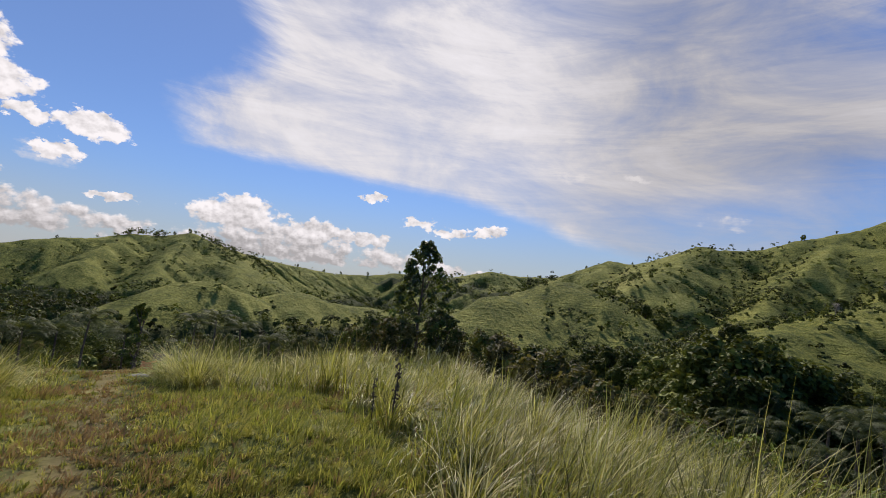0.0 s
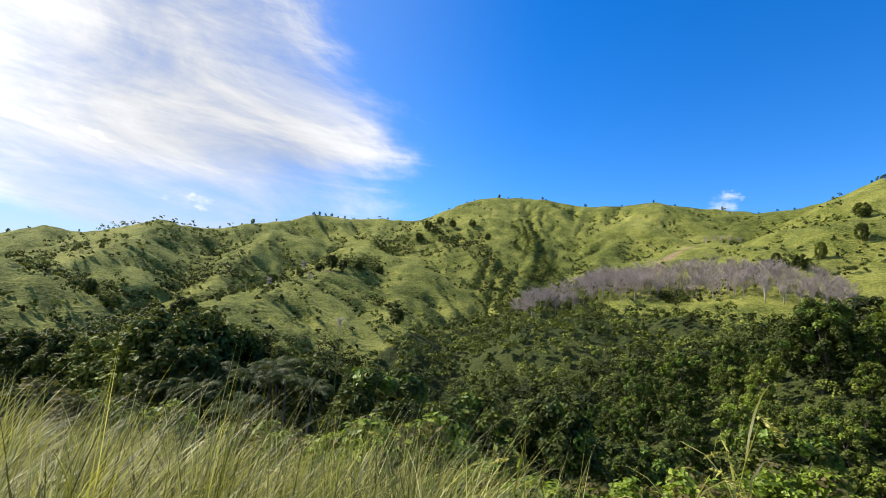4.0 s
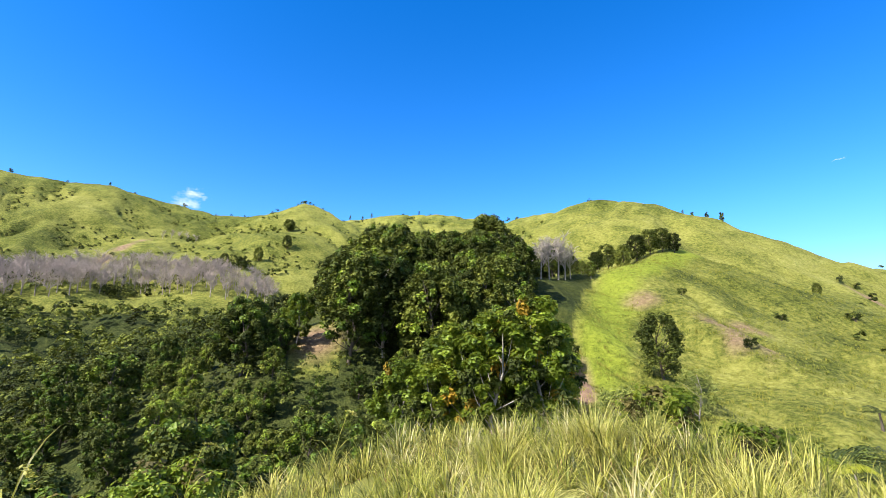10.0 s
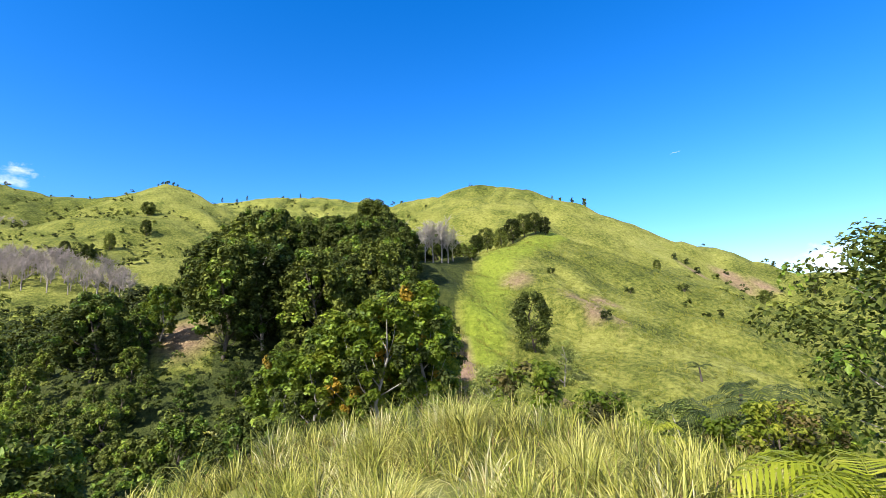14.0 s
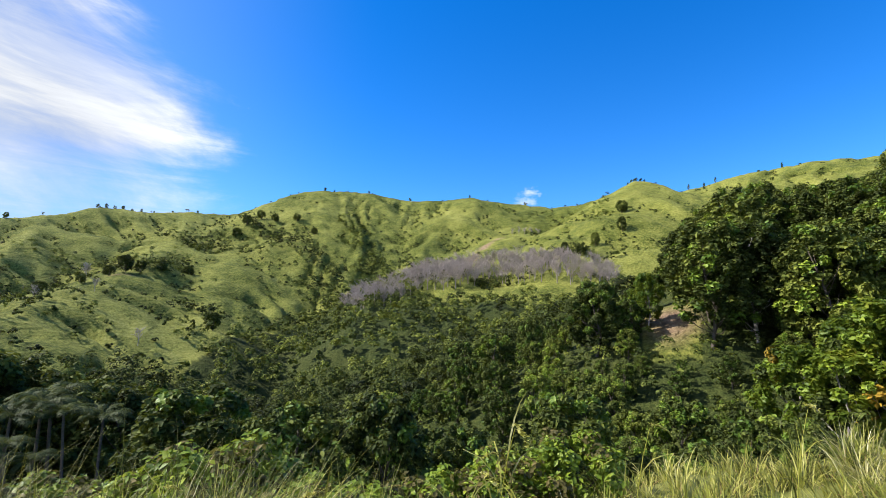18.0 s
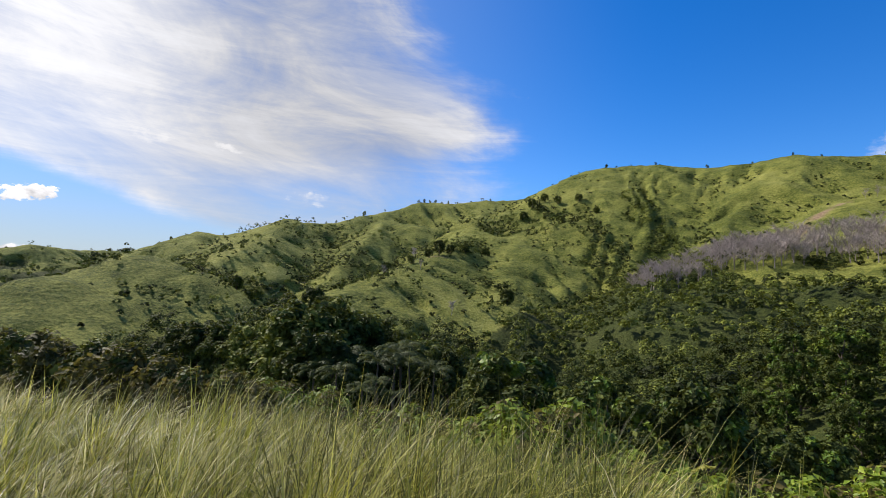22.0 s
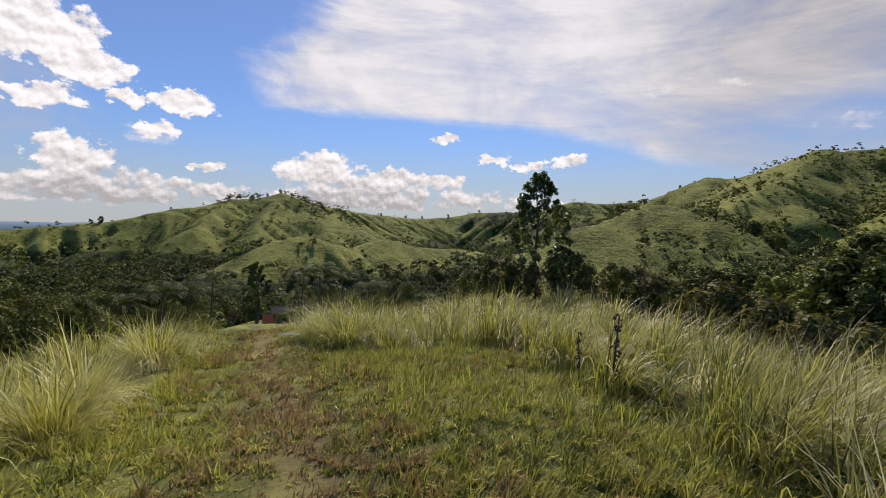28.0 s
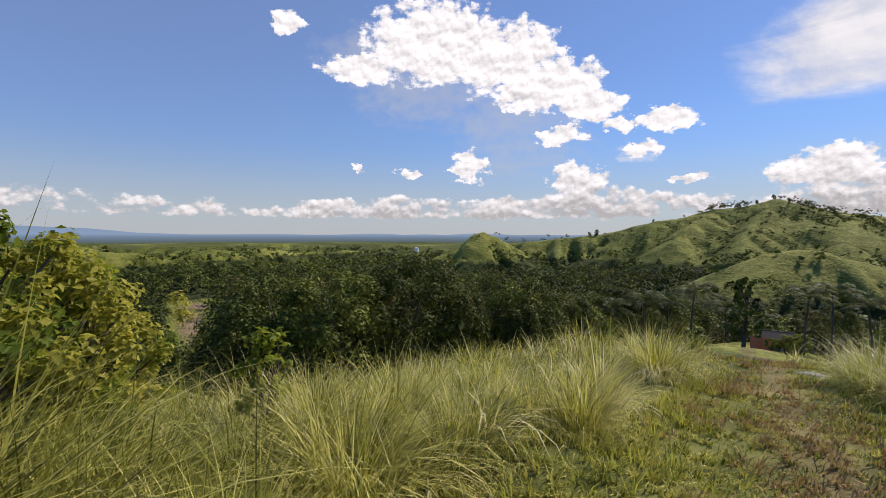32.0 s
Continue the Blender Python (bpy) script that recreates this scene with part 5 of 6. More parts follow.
def make_palm(label, seed, trunk_h, fronds, length, mat, group=""):
    rng = np.random.default_rng(seed)
    ob = thing("coconut_palm" if trunk_h > 1.5 else "young_palm", label, "palm", group)
    top = Vector((0.06 * trunk_h, 0.03 * trunk_h, trunk_h))
    co, q = tube([(0, 0, -0.3), (0.02 * trunk_h, 0, trunk_h * 0.5), top], [0.17 if trunk_h > 1.5 else 0.05, 0.12 if trunk_h > 1.5 else 0.045, 0.10 if trunk_h > 1.5 else 0.03], 8)
    part("trunk", mesh_from("trunk", co, q, mats=[MAT_BARK], smooth=True), ob)
    meshes = [frond_mesh(seed + k, length, r, 26, length * 0.26, mat) for k, r in enumerate((1.25, 0.85, 0.4))]
    for k in range(fronds):
        f = part("frond", meshes[k % 3], ob)
        f.matrix_basis = Matrix.LocRotScale(top, Euler((rng.uniform(-0.15, 0.15), 0, k * 2.399 + rng.uniform(-0.2, 0.2))), (1, 1, 1))
    return ob


def make_shrub(name, label, seed, height, radius, clumps, per, leaf, mat, group="", extra=None, stems=8, bark=None, base=0.25, category="shrub", puff=0.27):
    """Several stems from one foot, with leaf clumps on them."""
    rng = np.random.default_rng(seed)
    ob = thing(name, label, category, group)
    pts, nor, tips = crown_points(rng, height, radius, height * base, clumps, per, 0.45, puff)
    out = []
    for c in tips[:max(stems, 3)]:
        foot = Vector((rng.normal(0, 0.06 * radius), rng.normal(0, 0.06 * radius), -0.1))
        end = Vector(c)
        out.append(tube([foot, foot.lerp(end, 0.5) + Vector((0, 0, 0.12 * height)), end], [0.018 * height, 0.012 * height, 0.004 * height], 5))
    for group_of in ([[o] for o in out] if len(out) < 10 else [out]):
        co, q = tubes(group_of)
        part("stem", mesh_from("stem", co, q, mats=[bark or MAT_BARK], smooth=True), ob)
    lc, lt = leaves(pts, nor, leaf, rng)
    mats, idx = [mat], None
    if extra:
        mats.append(extra[0])
        pick = (np.repeat(rng.uniform(0, 1, clumps), per) < extra[1]).astype(np.int32)
        idx = np.concatenate([pick, pick])
    part("foliage", mesh_from("foliage", lc, tris=lt, mats=mats, mat_index=idx), ob)
    return ob


def make_bare_tree(seed, height, label, group, mat, spread=0.32, twigs=110):
    """A leafless tree: stem, limbs and many fine twigs."""
    rng = np.random.default_rng(seed)
    ob = thing("bare_tree", label, "tree", group)
    stem = [tube([(0, 0, -0.3), (rng.normal(0, 0.03) * height, 0, height * 0.45), (rng.normal(0, 0.05) * height, rng.normal(0, 0.05) * height, height * 0.95)], [0.022 * height, 0.015 * height, 0.004 * height], 5)]
    ends = []
    for k in range(9):
        z = height * rng.uniform(0.25, 0.75)
        a = rng.uniform(0, 6.28)
        r = height * spread * rng.uniform(0.5, 1.0)
        e = Vector((r * math.cos(a), r * math.sin(a), min(height, z + height * rng.uniform(0.18, 0.4))))
        stem.append(tube([(0, 0, z), Vector((0, 0, z)).lerp(e, 0.5) + Vector((0, 0, -0.02 * height)), e], [0.011 * height, 0.008 * height, 0.003 * height], 4))
        ends.append((Vector((0, 0, z)), e))
    co, q = tubes(stem)
    part("trunk", mesh_from("trunk", co, q, mats=[mat], smooth=True), ob)
    fine = []
    for k in range(twigs):
        a, b = ends[k % 9]
        p = a.lerp(b, rng.uniform(0.35, 1.0))
        e = p + Vector((rng.normal(0, 0.12), rng.normal(0, 0.12), rng.uniform(0.02, 0.22))) * height
        fine.append(tube([p, p.lerp(e, 0.5) + Vector((0, 0, 0.02 * height)), e], [0.0085 * height, 0.007 * height, 0.003 * height], 3))
    co, q = tubes(fine)
    part("branchwork", mesh_from("branchwork", co, q, mats=[mat]), ob)
    return ob


def make_reed(seed, height, label):
    """A tall flowering grass stalk with a few narrow, hanging leaves."""
    rng = np.random.default_rng(seed)
    ob = thing("tall_reed", label, "reed", "tall reeds")
    lean = rng.uniform(0.1, 0.3)
    pts = [Vector((lean * height * (k / 6) ** 2, 0, height * k / 6 * (1 - 0.12 * (k / 6) ** 2))) for k in range(7)]
    co, q = tube(pts, [0.007 - 0.0008 * k for k in range(7)], 5)
    part("stalk", mesh_from("stalk", co, q, mats=[MAT_GRASS], smooth=True), ob)
    n = 9
    root = [pts[1 + k % 5] for k in range(n)]
    lco, lq, lt = blades(rng, np.array([p.x for p in root]), np.array([p.y for p in root]), np.array([p.z for p in root]), np.full(n, height * 0.36), 0.014, 1.9, gust=0.0, levels=5)
    part("leaf", mesh_from("leaf", lco, lq, lt, [MAT_GRASS]), ob)
    m = 60
    u = rng.uniform(0, 1, m)
    tip = np.array(pts[-1])
    pc = tip + np.stack([u * 0.10 * height, rng.normal(0, 0.01, m), -0.05 * height * u * u + 0.03], 1)
    sc, st = leaves(pc, np.tile([0.0, 0, 1], (m, 1)), 0.012, rng, long=3.0)
    part("seed_head", mesh_from("seed_head", sc, tris=st, mats=[MAT_GRASS]), ob)
    return ob

ground = build_ground()
plant_woods()
plant_far_woods()
plant_west_trees()
plant_gullies()
plant_belts()
plant_hillsides()

# ---- single plants by bearing and distance ----
def by_top(az, d, el, tall):
    """A place whose plant, tall metres high at scale 1, ends at the height el (degrees above the hilltop's eye level)."""
    p = bearing(az, d)
    return az, d, (1.5 + d * math.tan(radians(el)) - ground_z(p.x, p.y)) / tall


def plant_singles():
    lone = make_tree("lone_tree", "slender dark glossy tree standing alone on the grassy crest", 101, 4.5, 1.2, 0.35, 140, 38, 0.095, 0.06, MAT_LEAF_GLOSS, shape=0.75, puff=0.13, lean_low=0.5, extra=(MAT_LEAF_FRESH, 0.12))
    lone.matrix_basis = stand(lone, -2.2, 18.2)
    side = make_tree("roadside_tree", "leafy tree with pale branches at the ravine's edge", 102, 3.7, 2.5, 0.2, 210, 52, 0.075, 0.09, MAT_LEAF_FRESH, MAT_PALE_BARK, shape=0.5, extra=(MAT_LEAF, 0.78), puff=0.17)
    side.matrix_basis = stand(side, 185.0, 12.2)
    big = make_tree("emergent_tree", "tall dark tree rising above the wooded spur", 103, 17, 4.6, 8.5, 120, 90, 0.34, 0.35, MAT_LEAF, shape=0.55)
    big.matrix_basis = stand(big, 127.6, 112)
    slope = make_tree("slope_tree", "rounded dark green tree on the open slope", 104, 7.6, 2.5, 0.8, 90, 80, 0.19, 0.15, MAT_LEAF, group="slope trees", shape=0.5)
    put_first_and_copies(slope, [(174, 215, 0.8), (170, 190, 0.65), (160.5, 160, 0.45), (147.0, 72, 1.1), (103, 262, 1.0), (100, 250, 0.9), (96.5, 240, 0.8)])
    light = make_tree("slope_tree", "thin-crowned tree with pale trunk and yellowing leaves", 105, 3.6, 1.35, 0.7, 64, 60, 0.07, 0.06, MAT_LEAF_PALE, MAT_PALE_BARK, group="slope trees", shape=0.5)
    put_first_and_copies(light, [(162.3, 22, 1.1), (157.5, 24, 0.95), (150, 66, 1.6), (165.5, 25, 1.2), (143, 33, 1.2), (159.8, 28, 1.1)])
    bush = make_shrub("bush", "rounded olive-green bush on the slope", 106, 2.0, 0.9, 40, 64, 0.075, MAT_LEAF_YELLOW, "slope bushes", extra=(MAT_LEAF_BROWN, 0.45))
    put_first_and_copies(bush, [(147.5, 28, 2.4), (153, 22, 1.6), (156, 19, 1.5), (168, 20, 1.4), (172, 17, 1.2), (169, 19, 0.9), (175, 17, 0.9), (158, 24, 0.8), (-28.6, 55.5, 0.9), (-29.9, 54, 0.6), (-27.6, 58, 1.1)])
    dark = make_shrub("bush", "small dark bush on the saddle", 107, 1.1, 0.9, 16, 40, 0.12, MAT_LEAF, "slope bushes")
    put_first_and_copies(dark, [(142.7, 62, 1.1), (150, 70, 0.9), (146, 85, 1.2), (139, 52, 0.8), (155, 90, 1.3), (157.5, 120, 1.4), (163, 130, 1.6), (149, 110, 1.2)])
    crest = make_shrub("crest_shrub", "scrubby olive-brown shrub on the crest", 108, 1.5, 0.9, 30, 46, 0.095, MAT_LEAF_BROWN, "crest shrubs", extra=(MAT_LEAF, 0.35), stems=14)
    put_first_and_copies(crest, [(-7, 17, 0.95), (-4.5, 16.5, 0.85), (1, 17, 1.0), (4, 16, 0.9), (7, 14.5, 0.95), (10.5, 12.5, 0.95), (13.5, 11.5, 0.95), (16.5, 10.8, 0.9), (19.5, 10.2, 0.8), (-10, 17.5, 0.75), (23, 9.6, 0.85), (26, 9.0, 0.8), (8.5, 13.0, 0.8)])
    green = make_shrub("valley_shrub", "bright green leafy shrub below the brow", 109, 2.4, 1.6, 70, 60, 0.12, MAT_LEAF_BRIGHT, "shrubs below the brow", extra=(MAT_LEAF_BROWN, 0.15))
    put_first_and_copies(green, [(61, 12, 1.05), (57, 13, 0.9), (65, 12.5, 0.9), (70, 10, 0.7), (76, 8.5, 0.6), (84, 7.6, 0.55), (90, 8.0, 0.55), (95, 9.0, 0.6), (40, 13, 0.7), (46, 12.5, 0.75), (34, 13, 0.7), (130, 22, 0.75), (101, 9.5, 0.55), (52, 11.5, 0.7), (80, 7.2, 0.5), (29, 12.5, 0.65)])
    sapling = make_shrub("sapling", "young sapling with upright yellow-green leaves", 110, 1.3, 0.36, 30, 18, 0.055, MAT_LEAF_YELLOW, stems=9, base=0.2)
    sapling.matrix_basis = stand(sapling, -80.8, 7.2, 0.85)
    left = make_shrub("roadside_bush", "spreading yellow-green bush beside the tall grass", 111, 2.2, 1.3, 120, 60, 0.048, MAT_LEAF_OLIVE, "western bushes", extra=(MAT_LEAF_YELLOW, 0.3), stems=40, puff=0.12, base=0.12)
    put_first_and_copies(left, [(-95.8, 8.4, 1.0), (-98.5, 7.4, 1.05), (-103, 6.6, 1.1)])
    dry = thing("dry_stalk", "blackened dead seed stalk in the tall grass", "stalk", "dry stalks")
    rng = np.random.default_rng(112)
    co, q = tube([(0, 0, -0.05), (0.02, 0.01, 0.35), (-0.02, 0, 0.85)], [0.012, 0.010, 0.007], 6)
    part("stem", mesh_from("stem", co, q, mats=[MAT_DRY], smooth=True), dry)
    z = rng.uniform(0.25, 0.86, 70)
    pc = np.stack([rng.normal(0, 0.02, 70), rng.normal(0, 0.02, 70), z], 1)
    sc, st = leaves(pc, rng.normal(0, 1, (70, 3)), 0.03, rng)
    tagged(part("seed_pod", mesh_from("seed_pod", sc, tris=st, mats=[MAT_DRY]), dry), kind="stuff")
    put_first_and_copies(dry, [(-7.5, 5.6, 0.7), (-4.6, 5.2, 1.0)])
    # tree group beside the path strip, and the columnar trees on the shoulder
    grp = make_tree("path_tree", "dark tree in a clump beside the path strip", 113, 7.0, 2.6, 1.2, 60, 70, 0.24, 0.14, MAT_LEAF, group="clump by the path", shape=0.5)
    put_first_and_copies(grp, [(141.5, 128, 0.9), (143.2, 138, 0.95), (144.6, 142, 1.05), (146, 146, 1.0), (147.3, 150, 0.95), (148.5, 152, 0.8), (140.2, 122, 0.7)])
    col = make_tree("columnar_tree", "narrow upright tree on the hill's shoulder", 114, 5.0, 0.75, 0.6, 26, 30, 0.36, 0.09, MAT_LEAF, group="trees on the shoulder", shape=0.3)
    put_first_and_copies(col, [(150.4, 222, 0.8), (151.8, 215, 0.9), (153.2, 218, 1.1), (149.5, 215, 0.5), (118.5, 478, 1.0), (110, 470, 1.0), (111.5, 470, 1.1), (112.6, 472, 1.0)])
    ridge = make_tree("ridge_tree", "small dark tree on the skyline ridge", 115, 4.4, 1.7, 0.2, 30, 30, 0.42, 0.12, MAT_LEAF, group="skyline trees", shape=0.5)
    put_first_and_copies(ridge, [(a, d, 0.5 * s) for a, d, s in [(67.1, 449, 1.5), (68.2, 449, 0.8), (72.4, 449, 1.1), (77.5, 437, 1.3), (81.6, 430, 0.7), (85, 419, 0.9), (87.2, 419, 0.8), (91.8, 418, 1.2), (95, 419, 0.7), (64, 451, 0.7), (59.3, 473, 0.8), (37.9, 400, 1.8), (36.8, 401, 0.9), (34.6, 400, 1.0), (44.5, 429, 1.3), (45.2, 431, 1.4), (45.9, 432, 1.2), (46.6, 434, 1.3), (47.4, 436, 1.0), (48.2, 438, 1.0), (49.3, 441, 0.8), (51, 446, 0.9), (53.4, 452, 1.0), (17.3, 421, 1.5), (16.2, 428, 1.1), (24.3, 272, 1.2), (22.3, 399, 0.7), (104.7, 350, 1.0), (104.2, 350, 0.9), (105.2, 351, 0.9), (103.8, 350, 0.7), (105.6, 351, 0.7), (104.5, 351, 0.95), (116.5, 479, 1.3), (-45.6, 418, 2.2), (-46.4, 418, 1.5), (-39.6, 420, 0.9), (-34, 440, 1.2), (-30, 450, 1.3), (-28.6, 449, 1.6), (-27.4, 452, 1.5), (-8.8, 640, 2.0), (-5, 640, 1.8), (-14, 605, 2.0), (-17, 550, 1.5), (-12, 622, 1.6), (172, 226, 1.5), (173, 228, 1.2), (174.4, 230, 0.8), (171, 227, 0.9), (175.4, 230, 0.7), (106.6, 357, 0.8), (98, 402, 0.8), (158, 228, 0.5)]])
    mid = make_tree("hillside_tree", "spreading dark tree on the hillside", 116, 6.5, 3.0, 1.2, 60, 60, 0.32, 0.16, MAT_LEAF, group="hillside trees", shape=0.5)
    put_first_and_copies(mid, [(47.3, 252, 1.15), (48.6, 258, 0.8), (46, 246, 0.7), (50.5, 268, 0.8), (55.7, 190, 0.95), (32.5, 132, 1.0), (33.8, 120, 1.0), (30.8, 128, 0.9), (58.5, 380, 1.1), (60, 390, 1.0), (57.5, 372, 1.0), (61.5, 380, 0.9), (103, 300, 1.1), (43.8, 222, 0.6), (41, 205, 0.55), (24, 190, 0.8), (26, 196, 0.9), (28, 210, 0.9), (30, 216, 0.8), (53, 282, 0.8), (64, 372, 0.9), (66, 350, 0.8), (98.3, 232, 0.9), (94.6, 225, 0.8)])
    # bright, autumn-tinted trees at the edge of the wood
    tint = make_tree("broadleaf_tree", "bright green tree with yellow and orange leaf clusters", 117, 8.5, 2.7, 1.4, 120, 80, 0.17, 0.11, MAT_LEAF_BRIGHT, MAT_PALE_BARK, group="edge of the wood", puff=0.15, extra=(MAT_LEAF_ORANGE, 0.06, MAT_LEAF_YELLOW, 0.30, MAT_LEAF, 0.20))
    put_first_and_copies(tint, [(133.8, 38, 1.35), (130.4, 36, 1.25), (126.4, 38, 1.35), (135, 46, 1.3), (122.5, 38, 1.2), (131.8, 44, 1.45), (118.5, 42, 1.2), (128.2, 45, 1.4), (124, 46, 1.3)])
    lime = make_tree("broadleaf_tree", "lime-green leafy tree at the wood's edge", 118, 8.0, 2.4, 1.4, 100, 76, 0.17, 0.10, MAT_LEAF_YELLOW, MAT_PALE_BARK, group="edge of the wood", puff=0.19, extra=(MAT_LEAF_FRESH, 0.45))
    put_first_and_copies(lime, [(132.4, 50, 1.45), (105.5, 66, 0.85), (129.7, 40, 1.2), (135.6, 41, 1.1)])
    deep = make_tree("broadleaf_tree", "tall dark tree standing among the palms", 119, 10.0, 2.9, 1.5, 110, 90, 0.21, 0.16, MAT_LEAF, group="trees among the palms", shape=0.55, puff=0.2)
    put_first_and_copies(deep, [by_top(a, d, e, 10.3) for a, d, e in ((31.5, 66, -2.6), (33, 70, -1.6), (30, 74, -4.0), (35.2, 72, -3.6), (37.4, 74, -3.0), (39, 78, -4.2), (28, 78, -4.4), (26, 84, -4.6), (23.5, 90, -4.4), (21.5, 96, -4.2), (41.5, 76, -5.4), (45, 74, -6.0), (19.5, 100, -4.6), (48, 70, -7.0), (33.8, 60, -5.2))])
    # palms
    palm = make_palm("coconut palm with drooping grey-green fronds", 130, 7.5, 14, 3.4, MAT_FROND, "coconut palms")
    tall = make_palm("tall coconut palm with dark drooping fronds", 132, 12.5, 15, 2.7, MAT_FROND, "coconut palms")
    put_first_and_copies(tall, [by_top(a, d, e, 13.4) for a, d, e in ((44.5, 56, -8.2), (42, 58, -7.2), (39.8, 56, -8.0), (37.5, 60, -7.0), (46.8, 57, -9.0), (41, 50, -10.5), (36, 54, -9.0), (43.5, 64, -6.4), (34.5, 62, -7.5), (38.6, 48, -11.5), (43, 49, -12.0), (33, 57, -8.5))])
    put_first_and_copies(palm, [(-27.3, 57, 0.78), (-25, 68, 1.0), (-22, 74, 1.1), (-36.5, 72, 1.05), (-41, 76, 1.1), (-44.5, 84, 1.15), (-38.5, 92, 1.2), (-48, 88, 1.1), (-53, 95, 1.2), (-19, 84, 1.1), (-33, 100, 1.2), (-28, 108, 1.2), (-57, 104, 1.2), (-63, 96, 1.1), (-16, 96, 1.1)])
    small = make_palm("small green palm on the slope", 140, 1.9, 9, 1.8, MAT_FROND, "slope palms")
    put_first_and_copies(small, [(167, 22, 1.5), (170.5, 19, 1.3), (167.3, 66, 1.5), (164, 72, 1.0), (161.5, 58, 0.7)])
    young = make_palm("young palm with yellow-green feather leaves", 150, 0.35, 11, 1.1, MAT_FROND_YELLOW, "young palms")
    put_first_and_copies(young, [(163, 10.2, 0.6), (181.5, 6.3, 1.3)])
    # reeds over the brow
    for k, (az, d, hgt) in enumerate([(101, 3.6, 1.75), (97, 3.3, 1.45), (113, 4.0, 1.5), (124, 4.8, 1.5), (64, 3.6, 1.3), (49, 3.9, 1.3), (107, 3.4, 1.35), (86, 3.2, 1.25)]):
        reed = make_reed(160 + k, hgt, "tall thin reed with hanging leaves above the grass")
        reed.matrix_basis = stand(reed, az, d, 1.0, 0.6 * k + 3.6)
    # bare trees
    kinds = [make_bare_tree(170 + k, 6.0, "leafless grey-mauve tree on the terrace", "bare trees on the terrace", MAT_TWIG, twigs=80) for k in range(3)]
    rng = np.random.default_rng(171)
    az, d, x, y, h = scatter(rng, 6000, 70, 102, 170, 350)
    el = np.degrees(np.arctan2(h - 1.5, d))
    lo, hi = np.interp(az, [70, 74, 80, 84, 88, 92, 96, 102], [-0.3, 0.6, 2.2, 3.0, 3.4, 3.2, 3.2, 2.4]), np.interp(az, [70, 74, 80, 84, 88, 92, 96, 102], [0.6, 2.2, 4.2, 4.9, 5.5, 5.6, 5.2, 4.0])
    ok = (el > lo) & (el < hi)
    i = np.nonzero(ok)[0]
    i = i[thin(x[i], y[i], 3.1)][:295]
    places = [(az[j], d[j], rng.uniform(1.1, 1.7)) for j in i] + [(az0, 335, 0.9) for az0 in (90.2, 91, 91.7, 92.5, 93.3)]
    for k, ob in enumerate(kinds):
        put_first_and_copies(ob, places[k::3])
    pale = make_bare_tree(175, 9.0, "pale leafless tree at the edge of the spur wood", "pale bare trees", MAT_PALE_BARK, 0.3, 110)
    put_first_and_copies(pale, [(134, 104, 0.9), (135, 106, 1.0), (136, 108, 1.05), (136.8, 109, 0.9), (137.4, 112, 0.8), (133, 102, 0.8), (128.5, 100, 1.0), (130.5, 101, 0.9), (35.5, 118, 0.6), (40.5, 190, 0.5), (45, 205, 0.5), (49, 165, 0.55), (44.2, 240, 0.7)])


# ---- the hut in the yard, far buildings, stone ----
def box(cx, cy, cz, sx, sy, sz, bevel=0.02):
    bm = bmesh.new()
    bmesh.ops.create_cube(bm, size=1, matrix=Matrix.LocRotScale((cx, cy, cz), None, (sx, sy, sz)))
    if bevel:
        bmesh.ops.bevel(bm, geom=bm.edges[:], offset=bevel, segments=1, affect="EDGES")
    return bm


def bm_mesh(name, bm, mat):
    me = bpy.data.meshes.new(name)
    bm.to_mesh(me)
    bm.free()
    me.materials.append(mat)
    return me


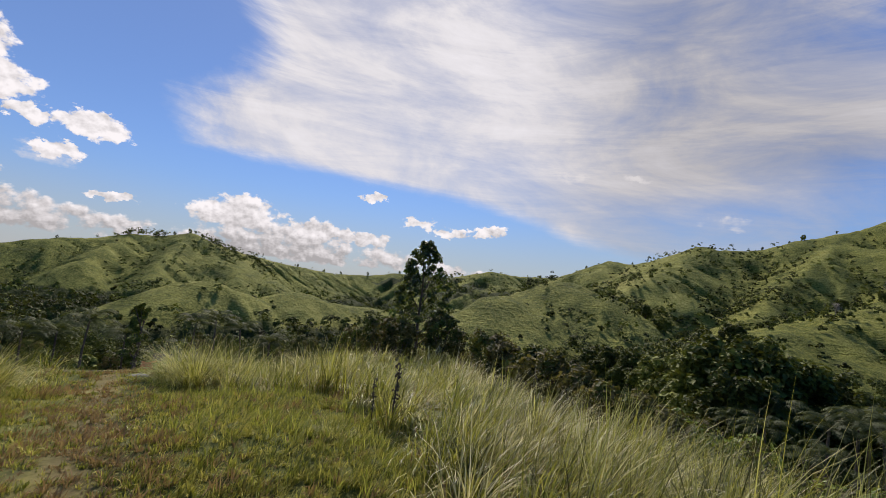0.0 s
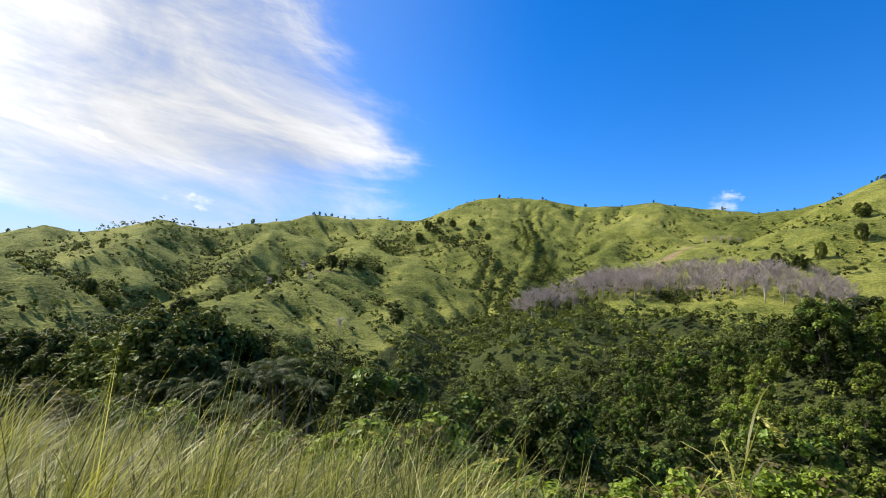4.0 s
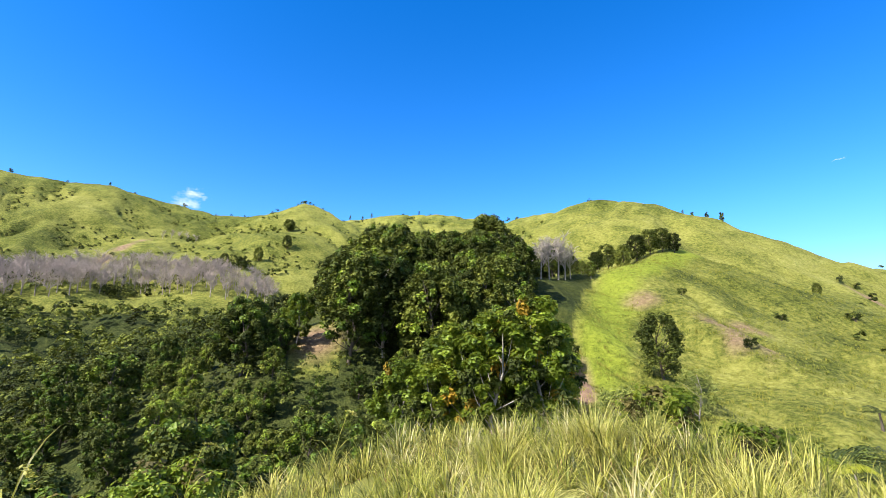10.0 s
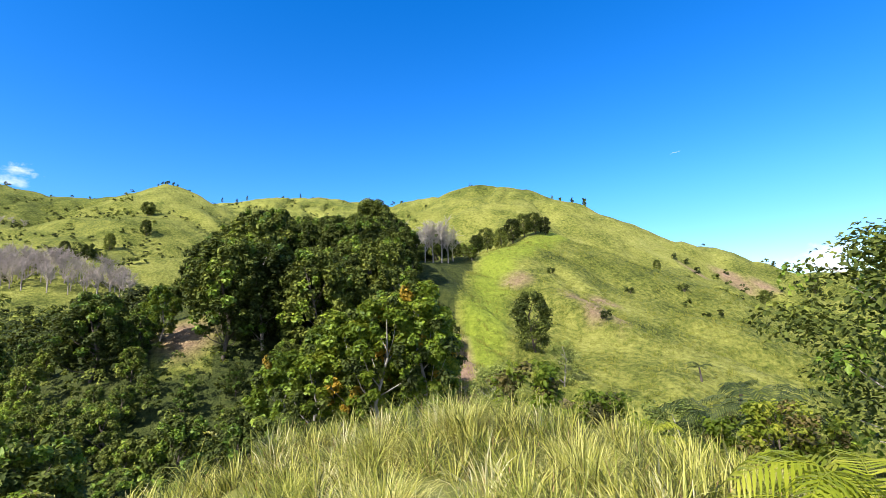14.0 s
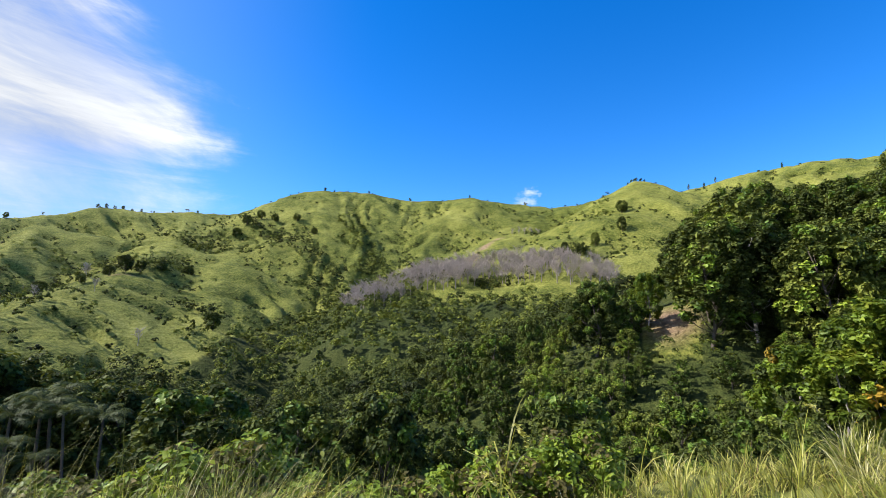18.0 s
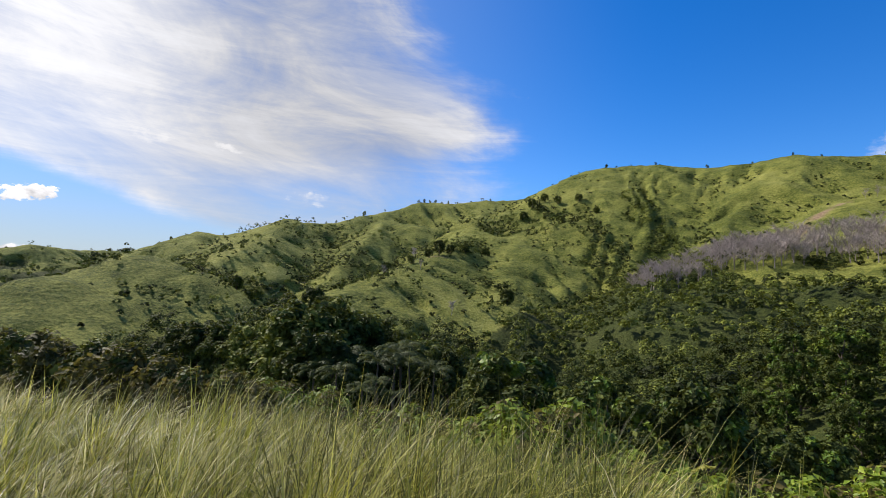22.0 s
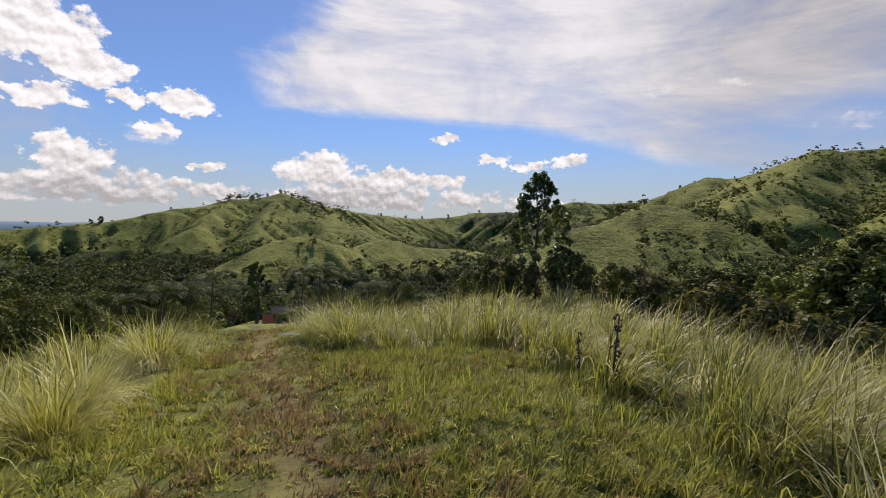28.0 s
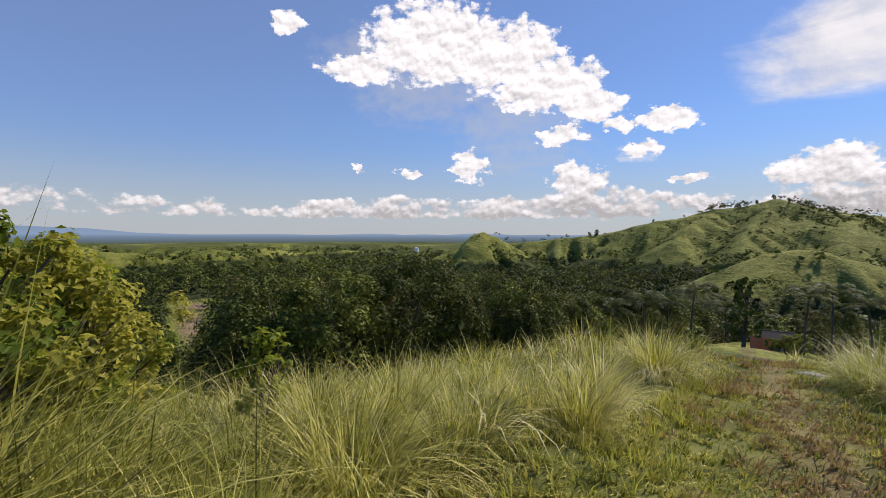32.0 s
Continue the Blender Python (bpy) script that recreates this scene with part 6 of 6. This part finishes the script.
def make_hut():
    ob = thing("hut", "small thatched hut with woven walls in a clearing", "hut")
    for sx in (-1.9, 1.9):
        for sy in (-1.3, 1.3):
            part("post", bm_mesh("post", box(sx, sy, 1.1, 0.12, 0.12, 2.6), MAT_BARK), ob)
    for name, args in (("back_wall", (0, 1.3, 1.25, 3.7, 0.06, 2.0)), ("side_wall", (-1.9, 0, 1.25, 0.06, 2.5, 2.0)), ("side_wall", (1.9, 0, 1.25, 0.06, 2.5, 2.0)), ("front_wall", (-1.15, -1.3, 1.25, 1.4, 0.06, 2.0)), ("front_wall", (1.25, -1.3, 1.25, 1.2, 0.06, 2.0)), ("floor_deck", (0, 0, 0.2, 3.9, 2.7, 0.12))):
        part(name, bm_mesh(name, box(*args), MAT_WALL), ob)
    for s in (-1, 1):
        roof = part("roof_slope", bm_mesh("roof_slope", box(0, 0, 0, 4.7, 2.35, 0.16, 0.05), MAT_THATCH), ob)
        roof.matrix_basis = Matrix.LocRotScale((0, s * 0.95, 2.75), Euler((-s * 0.62, 0, 0)), (1, 1, 1))
    part("ridge_cap", bm_mesh("ridge_cap", box(0, 0, 3.42, 4.8, 0.35, 0.16, 0.06), MAT_THATCH), ob)
    ob.matrix_basis = stand(ob, -29.2, 62, 0.58, radians(25))
    tarp = thing("tarp", "orange tarpaulin draped beside the hut", "tarp")
    bm = bmesh.new()
    bmesh.ops.create_grid(bm, x_segments=12, y_segments=8, size=1.0)
    for v in bm.verts:
        v.co = Vector((v.co.x * 1.1, 0.25 * math.sin(v.co.x * 3) + 0.35 * v.co.y, 0.75 + 0.7 * v.co.y + 0.08 * math.sin(v.co.x * 5)))
    part("sheet", bm_mesh("sheet", bm, MAT_TARP), tarp)
    for s in (-1.1, 1.1):
        part("pole", bm_mesh("pole", box(s, 0.3, 0.75, 0.06, 0.06, 1.7), MAT_BARK), tarp)
    tarp.matrix_basis = stand(tarp, -30.6, 57, 0.8, radians(28))
    dark = make_tree("columnar_tree", "dark vine-clad columnar tree beside the hut", 181, 6.6, 0.75, 0.4, 40, 44, 0.22, 0.16, MAT_LEAF, shape=0.25)
    dark.matrix_basis = stand(dark, -32.2, 53)
    stone = thing("stone", "pale flat stone beside the footpath", "stone")
    bm = bmesh.new()
    bmesh.ops.create_icosphere(bm, subdivisions=3, radius=0.3)
    for v in bm.verts:
        v.co = Vector((v.co.x * 1.3, v.co.y * 0.8, v.co.z * 0.4)) * (1 + 0.18 * noise.noise(v.co * 5))
    part("block", bm_mesh("block", bm, MAT_STONE), stone)
    stone.matrix_basis = stand(stone, -32.6, 11.2, 0.55, 0.4, 0.02)
    tank = thing("storage_tank", "white storage tank far out on the plain", "tank")
    bm = bmesh.new()
    bmesh.ops.create_cone(bm, segments=24, radius1=3.0, radius2=3.0, depth=5, cap_ends=True, matrix=Matrix.Translation((0, 0, 2.5)))
    part("shell", bm_mesh("shell", bm, MAT_WHITE), tank)
    bm = bmesh.new()
    bmesh.ops.create_cone(bm, segments=24, radius1=3.1, radius2=0.3, depth=1.2, cap_ends=True, matrix=Matrix.Translation((0, 0, 5.6)))
    part("lid", bm_mesh("lid", bm, MAT_WHITE), tank)
    tank.matrix_basis = stand(tank, -67.0, 600, 1.0, 0, -7)
    shed = thing("ridge_shelter", "tiny open shelter on the skyline ridge", "shelter")
    for sx in (-1.5, 1.5):
        for sy in (-1, 1):
            part("post", bm_mesh("post", box(sx, sy, 1.1, 0.14, 0.14, 2.4), MAT_BARK), shed)
    part("roof", bm_mesh("roof", box(0, 0, 2.4, 4.0, 3.0, 0.2, 0.05), MAT_WALL), shed)
    shed.matrix_basis = stand(shed, 52.4, 449, 1.0, 0.5)


grow_tall_grass()
grow_lawn()
grow_slope_tufts()
place_tussocks()
plant_singles()
make_hut()


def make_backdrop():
    """Far plain and hills beyond the last woods, their blue distance haze painted as a glow."""
    m = bpy.data.materials.new("glowing_blue_haze")
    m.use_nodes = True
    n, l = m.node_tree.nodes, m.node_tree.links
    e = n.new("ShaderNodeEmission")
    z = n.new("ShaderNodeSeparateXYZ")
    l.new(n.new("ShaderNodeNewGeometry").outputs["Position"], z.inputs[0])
    # haze put into the emitted colour, from dull green up to blue
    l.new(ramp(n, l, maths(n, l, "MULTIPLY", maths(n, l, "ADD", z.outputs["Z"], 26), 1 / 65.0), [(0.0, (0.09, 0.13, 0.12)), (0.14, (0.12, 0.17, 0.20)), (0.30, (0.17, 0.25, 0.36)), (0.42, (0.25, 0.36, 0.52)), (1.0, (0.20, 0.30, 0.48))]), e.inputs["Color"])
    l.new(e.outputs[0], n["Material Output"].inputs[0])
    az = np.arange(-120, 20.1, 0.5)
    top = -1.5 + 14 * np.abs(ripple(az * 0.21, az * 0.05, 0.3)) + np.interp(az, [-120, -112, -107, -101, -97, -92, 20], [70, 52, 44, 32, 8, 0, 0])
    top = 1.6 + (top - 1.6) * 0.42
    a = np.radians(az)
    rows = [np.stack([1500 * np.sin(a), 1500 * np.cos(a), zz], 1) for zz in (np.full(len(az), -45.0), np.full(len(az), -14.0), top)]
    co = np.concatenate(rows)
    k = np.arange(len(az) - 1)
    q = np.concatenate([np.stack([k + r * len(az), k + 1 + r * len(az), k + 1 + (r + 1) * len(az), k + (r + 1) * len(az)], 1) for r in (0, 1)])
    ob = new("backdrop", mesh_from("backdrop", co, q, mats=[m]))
    tagged(ob, "plain and hills on the horizon, glowing with painted blue haze", "backdrop", kind="structure")


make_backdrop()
